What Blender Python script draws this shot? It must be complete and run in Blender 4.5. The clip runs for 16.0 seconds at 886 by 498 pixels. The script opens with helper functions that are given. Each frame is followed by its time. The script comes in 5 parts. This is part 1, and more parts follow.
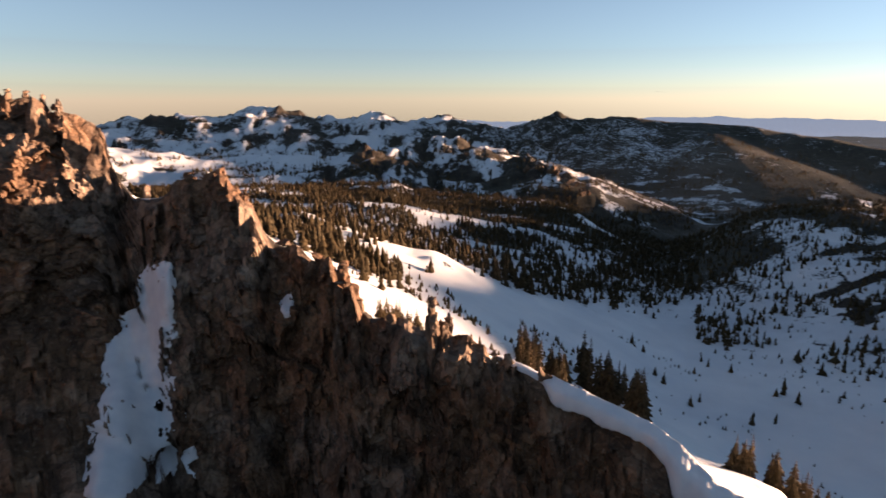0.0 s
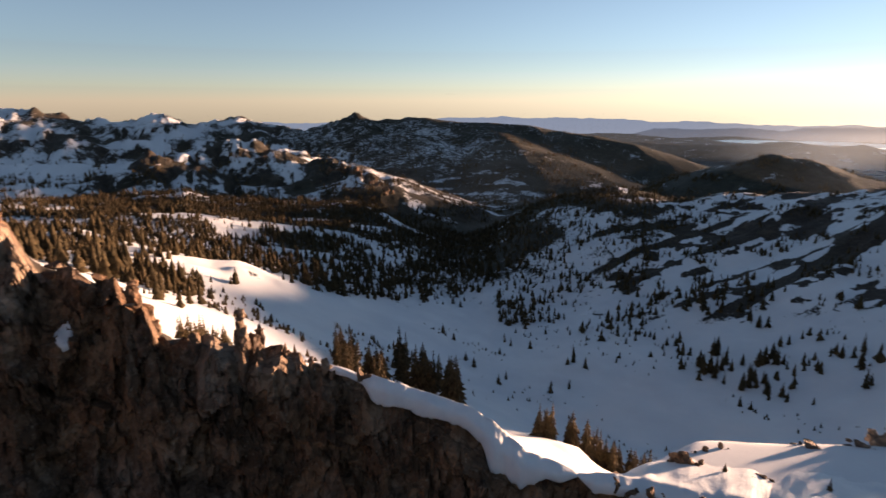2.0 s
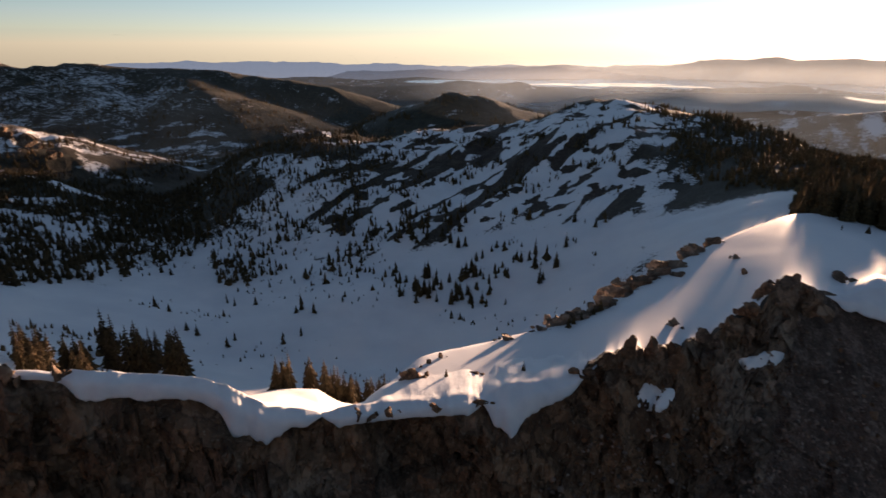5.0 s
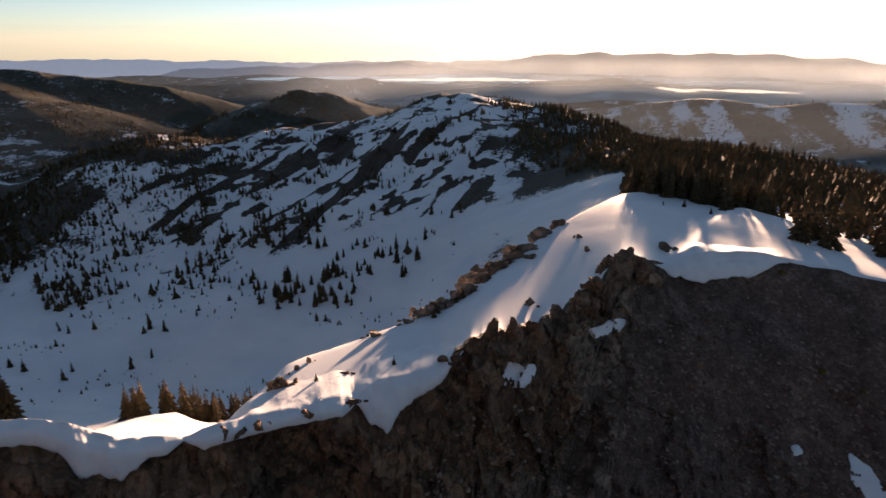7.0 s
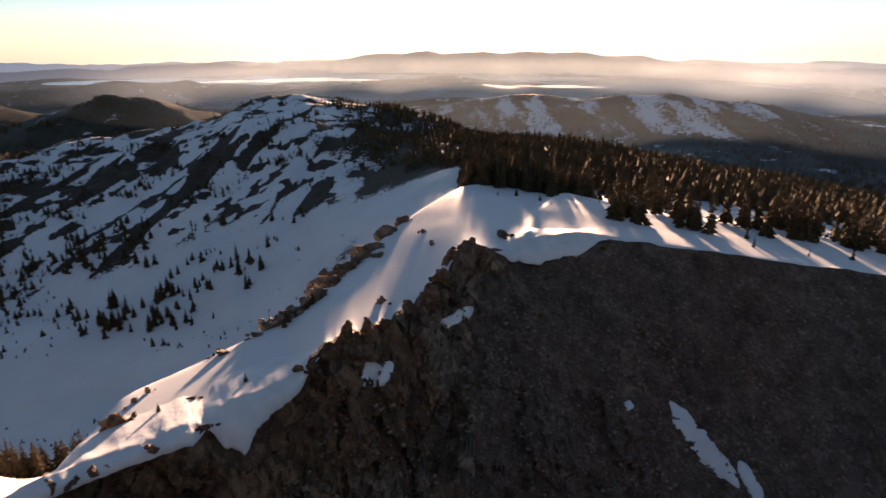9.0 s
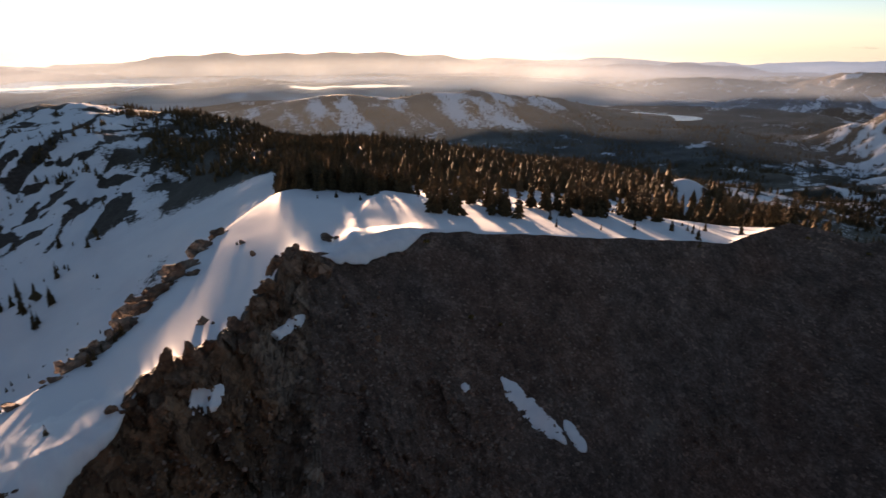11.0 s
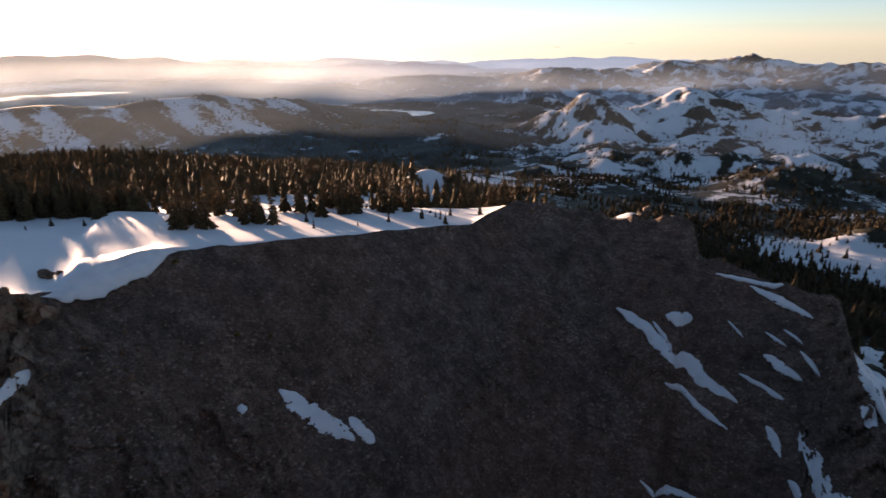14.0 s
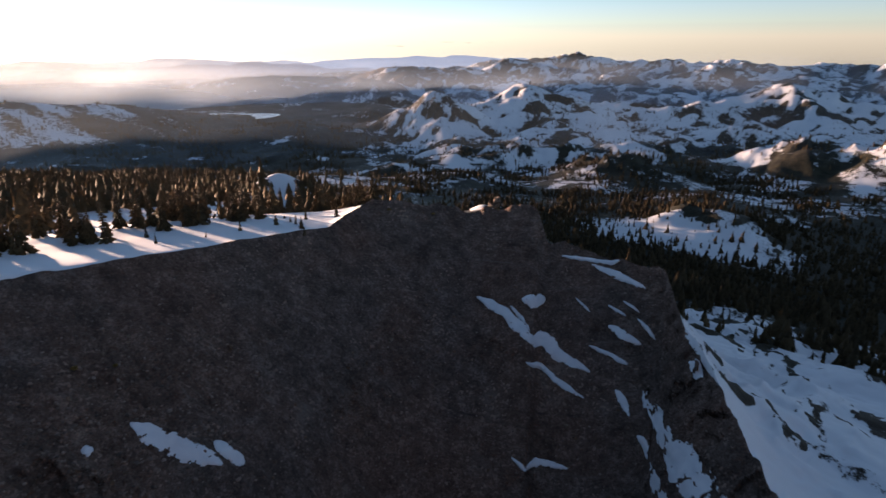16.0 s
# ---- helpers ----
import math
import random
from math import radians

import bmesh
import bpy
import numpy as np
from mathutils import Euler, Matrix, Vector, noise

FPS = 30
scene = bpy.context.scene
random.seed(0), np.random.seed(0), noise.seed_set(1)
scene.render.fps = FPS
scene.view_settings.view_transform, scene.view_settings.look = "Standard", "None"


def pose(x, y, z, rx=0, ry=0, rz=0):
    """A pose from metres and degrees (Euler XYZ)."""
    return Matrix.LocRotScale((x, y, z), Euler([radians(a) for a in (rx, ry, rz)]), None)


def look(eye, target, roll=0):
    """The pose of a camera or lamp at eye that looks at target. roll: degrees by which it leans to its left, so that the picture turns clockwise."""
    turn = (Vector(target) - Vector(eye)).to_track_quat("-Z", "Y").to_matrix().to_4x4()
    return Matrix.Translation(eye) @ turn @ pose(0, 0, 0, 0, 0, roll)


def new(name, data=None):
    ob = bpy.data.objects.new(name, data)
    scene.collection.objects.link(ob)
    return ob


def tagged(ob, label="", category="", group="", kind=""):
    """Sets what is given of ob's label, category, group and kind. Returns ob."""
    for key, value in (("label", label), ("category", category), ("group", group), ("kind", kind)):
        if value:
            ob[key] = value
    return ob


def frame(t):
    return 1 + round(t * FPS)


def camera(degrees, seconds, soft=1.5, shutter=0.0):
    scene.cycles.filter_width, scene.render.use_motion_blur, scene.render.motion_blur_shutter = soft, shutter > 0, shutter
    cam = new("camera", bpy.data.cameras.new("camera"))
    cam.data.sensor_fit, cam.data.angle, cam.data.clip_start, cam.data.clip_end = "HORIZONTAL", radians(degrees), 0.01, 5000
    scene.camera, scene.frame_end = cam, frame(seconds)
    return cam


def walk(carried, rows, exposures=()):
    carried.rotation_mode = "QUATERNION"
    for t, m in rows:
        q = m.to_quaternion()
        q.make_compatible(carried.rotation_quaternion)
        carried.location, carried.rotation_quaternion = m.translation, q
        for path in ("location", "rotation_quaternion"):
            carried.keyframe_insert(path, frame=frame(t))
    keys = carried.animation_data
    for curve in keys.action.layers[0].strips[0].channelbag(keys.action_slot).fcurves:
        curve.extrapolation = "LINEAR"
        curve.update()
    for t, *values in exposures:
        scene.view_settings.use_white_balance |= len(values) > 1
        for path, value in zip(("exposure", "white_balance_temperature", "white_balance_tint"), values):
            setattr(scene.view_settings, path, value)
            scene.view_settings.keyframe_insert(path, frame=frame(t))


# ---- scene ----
# ---------------------------------------------------------------- camera
cam = camera(73.3, 16.0, soft=1.5, shutter=0.5)
PATH = [
    (0.0, pose(0, 0, 0, 75.91, 0.15, -0.00)),
    (0.5, pose(0, 0, 0, 75.90, 0.07, -4.67)),
    (1.0, pose(0, 0, 0, 75.96, 0.08, -9.30)),
    (1.5, pose(0, 0, 0, 75.95, 0.05, -14.02)),
    (2.0, pose(0, 0, 0, 76.00, 0.03, -18.75)),
    (2.5, pose(0, 0, 0, 76.00, 0.02, -23.60)),
    (3.0, pose(0, 0, 0, 75.99, 0.01, -28.42)),
    (3.5, pose(0, 0, 0, 75.82, 0.04, -33.19)),
    (4.0, pose(0, 0, 0, 74.13, 0.03, -37.93)),
    (4.2, pose(0, 0, 0, 73.15, 0.05, -39.85)),
    (6.3, pose(0, 0, 0, 70.62, 0.00, -55.85)),
    (6.5, pose(0, 0, 0, 70.60, 0.00, -57.24)),
    (7.0, pose(0, 0, 0, 70.55, -0.02, -60.74)),
    (7.5, pose(0, 0, 0, 70.54, -0.05, -63.87)),
    (8.0, pose(0, 0, 0, 70.52, -0.06, -67.36)),
    (8.5, pose(0, 0, 0, 70.51, -0.09, -71.75)),
    (9.0, pose(0, 0, 0, 70.52, -0.05, -76.24)),
    (9.5, pose(0, 0, 0, 70.52, 0.02, -80.73)),
    (9.7, pose(0, 0, 0, 70.50, 0.05, -82.50)),
    (11.8, pose(0, 0, 0, 70.58, 0.08, -100.70)),
    (12.0, pose(0, 0, 0, 70.58, 0.07, -102.33)),
    (12.5, pose(0, 0, 0, 70.58, 0.12, -106.37)),
    (13.0, pose(0, 0, 0, 70.55, 0.12, -110.39)),
    (13.5, pose(0, 0, 0, 70.53, 0.11, -114.22)),
    (14.0, pose(0, 0, 0, 70.52, 0.18, -118.01)),
    (14.5, pose(0, 0, 0, 70.50, 0.19, -121.74)),
    (15.0, pose(0, 0, 0, 70.46, 0.17, -125.25)),
    (15.5, pose(0, 0, 0, 70.45, 0.16, -128.73)),
    (16.0, pose(0, 0, 0, 70.43, 0.16, -132.22)),
]
walk(cam, PATH, exposures=((0.0, 1.27, 5900, 20), (2.0, 1.1, 5950, 20), (4.0, 0.8, 5950, 20), (7.0, 1.06, 5950, 20), (10.0, 1.07, 6000, 20), (12.5, 1.3, 5950, 20), (16.0, 1.38, 5500, 20)))

# ---------------------------------------------------------------- sky and sun
SUN_BEARING, SUN_HEIGHT = 81.5, 1.3
world = bpy.data.worlds.new("evening_sky")
scene.world = world
world.use_nodes = True
sky_node = world.node_tree.nodes.new("ShaderNodeTexSky")
sky_node.sky_type = 'NISHITA'
sky_node.sun_disc = False
sky_node.sun_elevation = radians(SUN_HEIGHT)
sky_node.sun_rotation = radians(SUN_BEARING)
sky_node.altitude = 2600
sky_node.air_density, sky_node.dust_density, sky_node.ozone_density = 0.8, 0.25, 1.6
background = world.node_tree.nodes["Background"]
background.inputs["Strength"].default_value = 0.15
thin_cloud = world.node_tree.nodes.new("ShaderNodeHueSaturation")
thin_cloud.inputs["Saturation"].default_value = 0.68
thin_cloud.inputs["Hue"].default_value = 0.484
world.node_tree.links.new(sky_node.outputs[0], thin_cloud.inputs["Color"])
world.node_tree.links.new(thin_cloud.outputs[0], background.inputs["Color"])

sun_data = bpy.data.lights.new("sun", 'SUN')
sun_data.energy, sun_data.angle, sun_data.color = 13.0, radians(2.6), (1.0, 0.62, 0.34)
sun = new("sun", sun_data)
# half sunk behind the far range
sb, sh = radians(SUN_BEARING), radians(SUN_HEIGHT - 0.2)
SUN_WAY = Vector((math.sin(sb) * math.cos(sh), math.cos(sb) * math.cos(sh), math.sin(sh)))
sun.matrix_world = look(SUN_WAY * 300, (0, 0, 0))

# ---------------------------------------------------------------- noise and tables
def lattice(ix, iy, iz, seed):
    h = (ix * 374761393 + iy * 668265263 + iz * 2147483647 + seed * 974634777) & 0xFFFFFFFF
    h = ((h ^ (h >> 13)) * 1274126177) & 0xFFFFFFFF
    h = ((h ^ (h >> 16)) * 2246822519) & 0xFFFFFFFF
    return ((h ^ (h >> 15)) & 0xFFFF) / 32767.5 - 1.0


def grain(x, y, z=0.0, seed=0):
    """Smooth value noise, -1 to 1."""
    x, y, z = np.broadcast_arrays(*(np.asarray(v, float) for v in (x, y, z)))
    fx, fy, fz = np.floor(x), np.floor(y), np.floor(z)
    ix, iy, iz = (v.astype(np.int64) for v in (fx, fy, fz))
    u, v, w = (t * t * t * (t * (t * 6 - 15) + 10) for t in (x - fx, y - fy, z - fz))
    if not np.any(z):
        a = lattice(ix, iy, iz, seed) * (1 - u) + lattice(ix + 1, iy, iz, seed) * u
        b = lattice(ix, iy + 1, iz, seed) * (1 - u) + lattice(ix + 1, iy + 1, iz, seed) * u
        return a * (1 - v) + b * v
    c = []
    for k in (0, 1):
        a = lattice(ix, iy, iz + k, seed) * (1 - u) + lattice(ix + 1, iy, iz + k, seed) * u
        b = lattice(ix, iy + 1, iz + k, seed) * (1 - u) + lattice(ix + 1, iy + 1, iz + k, seed) * u
        c.append(a * (1 - v) + b * v)
    return c[0] * (1 - w) + c[1] * w


def rough(x, y, z=0.0, octaves=4, seed=0, gain=0.5):
    total, amp = 0.0, 1.0
    for k in range(octaves):
        total = total + amp * grain(x * 2.03 ** k + 7.3 * k, y * 2.03 ** k - 3.1 * k, np.asarray(z) * 2.03 ** k, seed + k)
        amp *= gain
    return total


def ridged(x, y, z=0.0, octaves=4, seed=0):
    total, amp = 0.0, 1.0
    for k in range(octaves):
        total = total + amp * (1 - 2 * np.abs(grain(x * 2.1 ** k + 5.7 * k, y * 2.1 ** k + 1.9 * k, np.asarray(z) * 2.1 ** k, seed + k)))
        amp *= 0.5
    return total


def domes(x, y, octaves, seed):
    """Rounded swells that meet in sharp hollows."""
    total, amp = 0.0, 1.0
    for k in range(octaves):
        total = total + amp * (2.6 * np.abs(grain(x * 2.1 ** k + 3.7 * k, y * 2.1 ** k - 2.9 * k, seed=seed + k)) - 0.8)
        amp *= 0.42
    return total


def step(a, b, v):
    t = np.clip((np.asarray(v, float) - a) / (b - a), 0, 1)
    return t * t * (3 - 2 * t)


AZ_TABLE = np.arange(-185, 185.01, 0.1)


def table(rows, column, soft):
    """A value by bearing, from (bearing, ...) rows, rounded off over `soft` degrees."""
    v = np.interp(AZ_TABLE, [r[0] for r in rows], [r[column] for r in rows])
    w = np.clip((-110 - AZ_TABLE) / 70, 0, 1)
    v = v * (1 - w) + v[-1] * w
    if soft > 0:
        n = int(soft * 10)
        kernel = np.hanning(2 * n + 3)
        kernel /= kernel.sum()
        v = np.convolve(np.pad(v, n + 1, mode='edge'), kernel, mode='valid')
    return v


def lookup(tab, az):
    return np.interp(az, AZ_TABLE, tab)


# ---------------------------------------------------------------- the lie of the land
# bearing (degrees), distance from the hover point (m), height against it (m)
CLIFF_CREST = [(-60, 190, 3.3), (-42, 180, 3.8), (-35.6, 172, 0.9), (-32.2, 168, -1.8), (-30.6, 165, -4.6), (-29.5, 160, -10.3), (-28.6, 150, -17.1), (-27.6, 143, -22.6), (-26.6, 134, -20.3), (-25, 128, -17.1), (-23.3, 125, -14.9), (-20, 122, -14.1), (-18.2, 120, -19), (-17, 118, -25.9), (-14, 112, -27.1), (-10.5, 104, -29), (-9.2, 101, -30.5), (-8.3, 99, -36), (-4.5, 96, -36.5), (0, 92, -37.5), (2.6, 90, -38.6), (8.5, 86, -40.3)]
ROCKY_CREST = [(12.6, 82, -41.1), (21, 78, -43.2), (27.9, 73, -47.4), (34.3, 72, -48.4), (45, 74, -49.2), (51, 77, -50.2), (60.5, 84, -50.3), (64, 88, -47.6), (66, 91, -47.4), (70.5, 97, -49), (73.6, 104, -47.6), (76.8, 113, -45.4), (78.2, 120, -41.8), (79.1, 123, -42.1), (81, 126, -44.4), (83, 129, -45.9)]
SCREE_CREST = [(92, 145, -46.6), (105.2, 155, -50.1), (113, 166, -52.7), (120.8, 182, -56), (123.2, 192, -54), (125.3, 200, -52.1), (131, 203, -55.5), (134.5, 203, -57.8), (137.2, 203, -56.7), (139.3, 203, -55.2), (141.6, 200, -56.2), (142.7, 192, -65), (148, 185, -65.1), (154, 175, -64.7), (156.4, 150, -70.3), (159, 138, -72.1), (161.5, 126, -75.7), (166, 112, -81.4), (172, 105, -85), (182, 100, -90)]
CREST = CLIFF_CREST + ROCKY_CREST + SCREE_CREST
LIP = [(-60, 230, -20), (-37, 235, -16), (-27, 215, -45), (-17, 195, -50), (-10, 170, -66), (0, 150, -75), (10, 142, -82), (20, 145, -87), (29, 150, -91), (35, 100, -68), (39, 80, -51), (42.5, 86, -51), (44, 90.6, -51), (51, 96.6, -51.5), (53.8, 100.4, -51.7), (59.5, 106, -51.2), (62.8, 112.7, -50.6), (67, 130, -50), (70.7, 151, -49), (76.5, 187, -47.6), (78, 198, -47), (81, 214, -50), (85, 215, -52.5), (98, 195, -54), (110, 200, -56.5), (120, 215, -60), (125, 245, -66), (136, 245, -80), (142, 245, -98), (150, 240, -108), (161, 205, -106), (172, 240, -118), (182, 250, -122)]
SHELF = [(-60, 330, -60), (-27, 320, -70), (-15, 330, -68), (-9, 330, -85), (-2, 330, -101), (8, 300, -124), (18, 300, -148), (28, 305, -169), (45, 330, -174), (55, 340, -163), (63, 330, -144), (70, 330, -112), (78, 330, -78), (86, 330, -76), (100, 330, -79), (112, 330, -84), (126, 330, -98), (140, 340, -128), (150, 345, -142), (161, 325, -138), (172, 330, -150), (182, 340, -155)]
BASIN = [(-60, 480, -85), (-27, 480, -82), (-13, 450, -93), (-2, 430, -117), (8, 450, -140), (21, 470, -178), (30, 475, -178), (45, 490, -165), (55, 500, -148), (63, 500, -128), (72, 480, -108), (80, 450, -86), (88, 450, -85), (95, 460, -92), (110, 480, -110), (126, 480, -132), (140, 480, -152), (152, 480, -168), (165, 450, -178), (182, 470, -180)]
SPUR = [(-60, 800, -110), (-18, 800, -114), (-5, 800, -132), (5, 820, -152), (12, 850, -172), (20, 850, -212), (24, 830, -175), (28, 800, -126), (34.5, 800, -111), (40.4, 800, -127), (47, 800, -126), (52.6, 800, -108), (56, 830, -90), (59, 850, -73), (63.5, 900, -69), (68, 950, -88), (73, 850, -112), (77, 680, -104), (81, 610, -95), (88, 590, -92), (94, 600, -103), (102, 620, -120), (110, 650, -136), (126, 800, -178), (140, 800, -196), (152, 760, -192), (157, 800, -192), (169, 900, -206), (182, 900, -208)]
VALLEY = [(-60, 1150, -125), (-10, 1150, -165), (5, 1150, -192), (12, 1150, -205), (19, 1180, -240), (30, 1180, -222), (75, 1300, -215), (85, 1250, -215), (100, 1200, -225), (126, 1200, -238), (150, 1200, -232), (182, 1200, -230)]
BREAKS = [[table(t, c, s) for c in (1, 2)] for t, s in ((CREST, 0.35), (LIP, 1.6), (SHELF, 5), (BASIN, 5), (SPUR, 3), (VALLEY, 6))]
# the snow slope ends in a short rocky drop
DROP = np.interp(AZ_TABLE, [33, 40, 77, 79.5], [0, 1, 1, 0])
FALL = (BREAKS[2][1] - BREAKS[1][1]) / (BREAKS[2][0] - BREAKS[1][0]) * 9
BREAKS.insert(2, [BREAKS[1][0] + 9, BREAKS[1][1] + FALL * (1 - DROP) - 8.5 * DROP])
BREAKS += [[AZ_TABLE * 0 + r, AZ_TABLE * 0 + z] for r, z in ((1900, -246), (2700, -250), (4000, -246), (5000, -246))]

# cliff height (m), its fall (rise over run), and the slope of the scree below it
FACE = [(-60, 25, 1.1, 0.8), (-30, 25, 1.1, 0.8), (-27, 45, 1.3, 0.8), (-23, 62, 2.6, 0.75), (-10, 60, 3.2, 0.7), (20, 52, 3.0, 0.7), (45, 40, 2.6, 0.66),
        (62, 30, 2.0, 0.66), (76, 26, 1.35, 0.64), (80, 14, 1.0, 0.64), (86, 4, 0.8, 0.62), (140, 4, 0.7, 0.62), (156, 22, 0.85, 0.66), (182, 20, 0.9, 0.66)]
FACE_T = [table(FACE, c, 3) for c in (1, 2, 3)]

# ridges beyond the valley: slope, rounding, then bearing, distance, height of the crest
RIDGES = []
RIDGES.append((0.30, 40, [(-60, 1400, -73.4), (-36, 1400, -88.1), (-29, 1350, -92), (-24.4, 1350, -92), (-19, 1350, -103.9), (-15, 1400, -117.6)]))
RIDGES.append((0.34, 20, [(-15, 1400, -117.6), (-7.7, 1300, -129.8), (-4, 1450, -116.7), (-1.3, 1500, -102.3), (3, 1450, -119.2), (6.2, 1300, -132), (9.4, 1250, -131.4), (11.5, 1200, -160.1), (13.8, 1150, -194.5), (17, 1100, -229.8)]))
RIDGES.append((0.28, 40, [(-60, 2200, -57.6), (-40, 2200, -76.8), (-29, 2200, -80.7), (-22, 2150, -63.8), (-18.5, 2200, -57.6), (-16, 2250, -37.3), (-12, 2200, -57.6), (-8.7, 2150, -71.3), (-4, 2150, -71.3), (-0.7, 2150, -63.8), (1.5, 2150, -75.1), (4, 2150, -112.7)]))
RIDGES.append((0.36, 10, [(4, 2200, -115.3), (7, 2180, -93.3), (9, 2160, -71.7), (10.5, 2150, -48.8), (12.2, 2150, -75.1), (15.6, 2150, -65.7), (19, 2150, -69.4), (22.9, 2150, -77), (27, 2120, -88.9), (29.9, 2120, -101.8), (36.3, 2120, -135.2)]))
RIDGES.append((0.30, 40, [(15.6, 2150, -65.7), (17, 1850, -135.9), (18.5, 1600, -207.8)]))
RIDGES.append((0.30, 40, [(22.9, 2150, -77), (25, 1850, -129.4), (27, 1650, -190.9)]))
RIDGES.append((0.25, 60, [(36.3, 3000, -191.4), (42, 3000, -196.6), (49, 3100, -178.7), (55.8, 3200, -206.9), (60, 3200, -246.2)]))
RIDGES.append((0.36, 20, [(36, 1300, -219.9), (39.9, 1350, -180.1), (44, 1400, -144.7), (47.8, 1420, -111.8), (50, 1450, -124.3), (53.5, 1480, -155.6), (57, 1500, -181.5)]))
RIDGES.append((0.22, 60, [(74, 2100, -243), (79, 2050, -201), (84, 2000, -167.9), (87, 2000, -182), (90.6, 2000, -192.6)]))
RIDGES.append((0.22, 60, [(89, 1950, -198.1), (93, 1900, -162.9), (97, 1900, -152.9), (102, 1900, -162.9), (105.2, 1850, -178.1), (109.7, 1750, -214.9)]))
RIDGES.append((0.26, 60, [(108, 1650, -237.8), (113, 1600, -219.2), (117.7, 1600, -206.4), (121, 1550, -215.1), (125.8, 1450, -234.8)]))
RIDGES.append((0.12, 80, [(70, 3000, -199.3), (77, 2900, -172.3), (80, 2900, -202.8)]))
RIDGES.append((0.12, 80, [(108, 3000, -209.8), (114, 3000, -178.2), (121, 3000, -170.4), (128, 3100, -162.5), (137, 3300, -155.6)]))
RIDGES.append((0.50, 12, [(127.7, 1650, -220.2), (129.5, 1680, -194.4), (131, 1700, -166.7), (132.3, 1700, -202.7)]))
RIDGES.append((0.42, 15, [(135, 1750, -208.7), (137.5, 1850, -181.4), (139.8, 1900, -146.2), (141.5, 1900, -172.9), (143.9, 1900, -169.6), (147, 1900, -219.8)]))
# spurs that run down towards the valley from the snowy peaks in the south-east, sunlit on their northern sides
for spur in ([(131.2, 1700, -160), (132.3, 1560, -198), (132.8, 1450, -226)], [(139.8, 1900, -140), (141.3, 1750, -176), (142.2, 1600, -214)], [(144.5, 1900, -178), (146.2, 1750, -214)],
             [(154.1, 2000, -214), (155.8, 1850, -238)], [(161.3, 2300, -164), (163, 2100, -190), (164.2, 1950, -216)]):
    RIDGES.append((0.44, 6, spur))
RIDGES.append((0.34, 20, [(129, 1350, -242.9), (134, 1330, -225), (140, 1350, -223.5), (146, 1400, -226.8)]))
RIDGES.append((0.28, 30, [(147.6, 2000, -234.9), (153.4, 2000, -220.8), (157, 2100, -205.9), (161.3, 2300, -168.9), (166, 2300, -193.1), (176, 2300, -209.3)]))
RIDGES.append((0.25, 40, [(158, 1500, -226.9), (165, 1500, -210.8), (172, 1500, -200.1), (180, 1500, -194.8)]))
RIDGES.append((0.18, 30, [(134, 3600, -172.9), (137.2, 3700, -168), (141, 3700, -148.6), (144.3, 3700, -129.2), (147, 3700, -142.1), (150, 3700, -129.2), (156.8, 3700, -132.4), (162, 3700, -142.1), (167.4, 3700, -151.8), (180, 3700, -155.1)]))
RIDGES.append((0.16, 40, [(150, 2800, -176.2), (156, 2900, -162.1), (164, 2900, -167.2), (175, 2900, -167.2)]))
# low snowy knolls that stand on the valley floor: bearing, distance, half width, height
KNOLLS = [(156, 620, 60, 16), (160, 600, 50, 12), (150, 980, 70, 26), (133, 1120, 60, 22), (138, 1180, 70, 30), (143, 1220, 60, 26), (146, 1000, 60, 18),
          (128, 1000, 50, 16), (-13, 470, 26, 9), (-9, 420, 24, 9), (-1, 395, 42, 12), (117.4, 362, 24, 17), (164, 1250, 80, 30), (170, 1200, 80, 34), (136.4, 217, 7, 6)]


def ridge_field(x, y, z):
    for slope, soft, crest in RIDGES:
        pts = [(d * math.sin(radians(b)), d * math.cos(radians(b)), h) for b, d, h in crest]
        best = np.full(x.shape, -1e9)
        for (ax, ay, az_), (bx, by, bz) in zip(pts, pts[1:]):
            ex, ey = bx - ax, by - ay
            u = np.clip(((x - ax) * ex + (y - ay) * ey) / (ex * ex + ey * ey), 0, 1)
            dist = np.hypot(x - ax - u * ex, y - ay - u * ey)
            dist = np.sqrt(dist * dist + soft * soft) - soft
            best = np.maximum(best, az_ + u * (bz - az_) - slope * dist)
        k = 14.0
        z = np.where(best > z - 120, np.maximum(best, z) + k * np.exp(-np.abs(best - z) / k) * 0.3, z)
    return z


SOFT_CREST = [table(CREST, c, 5) for c in (1, 2)]


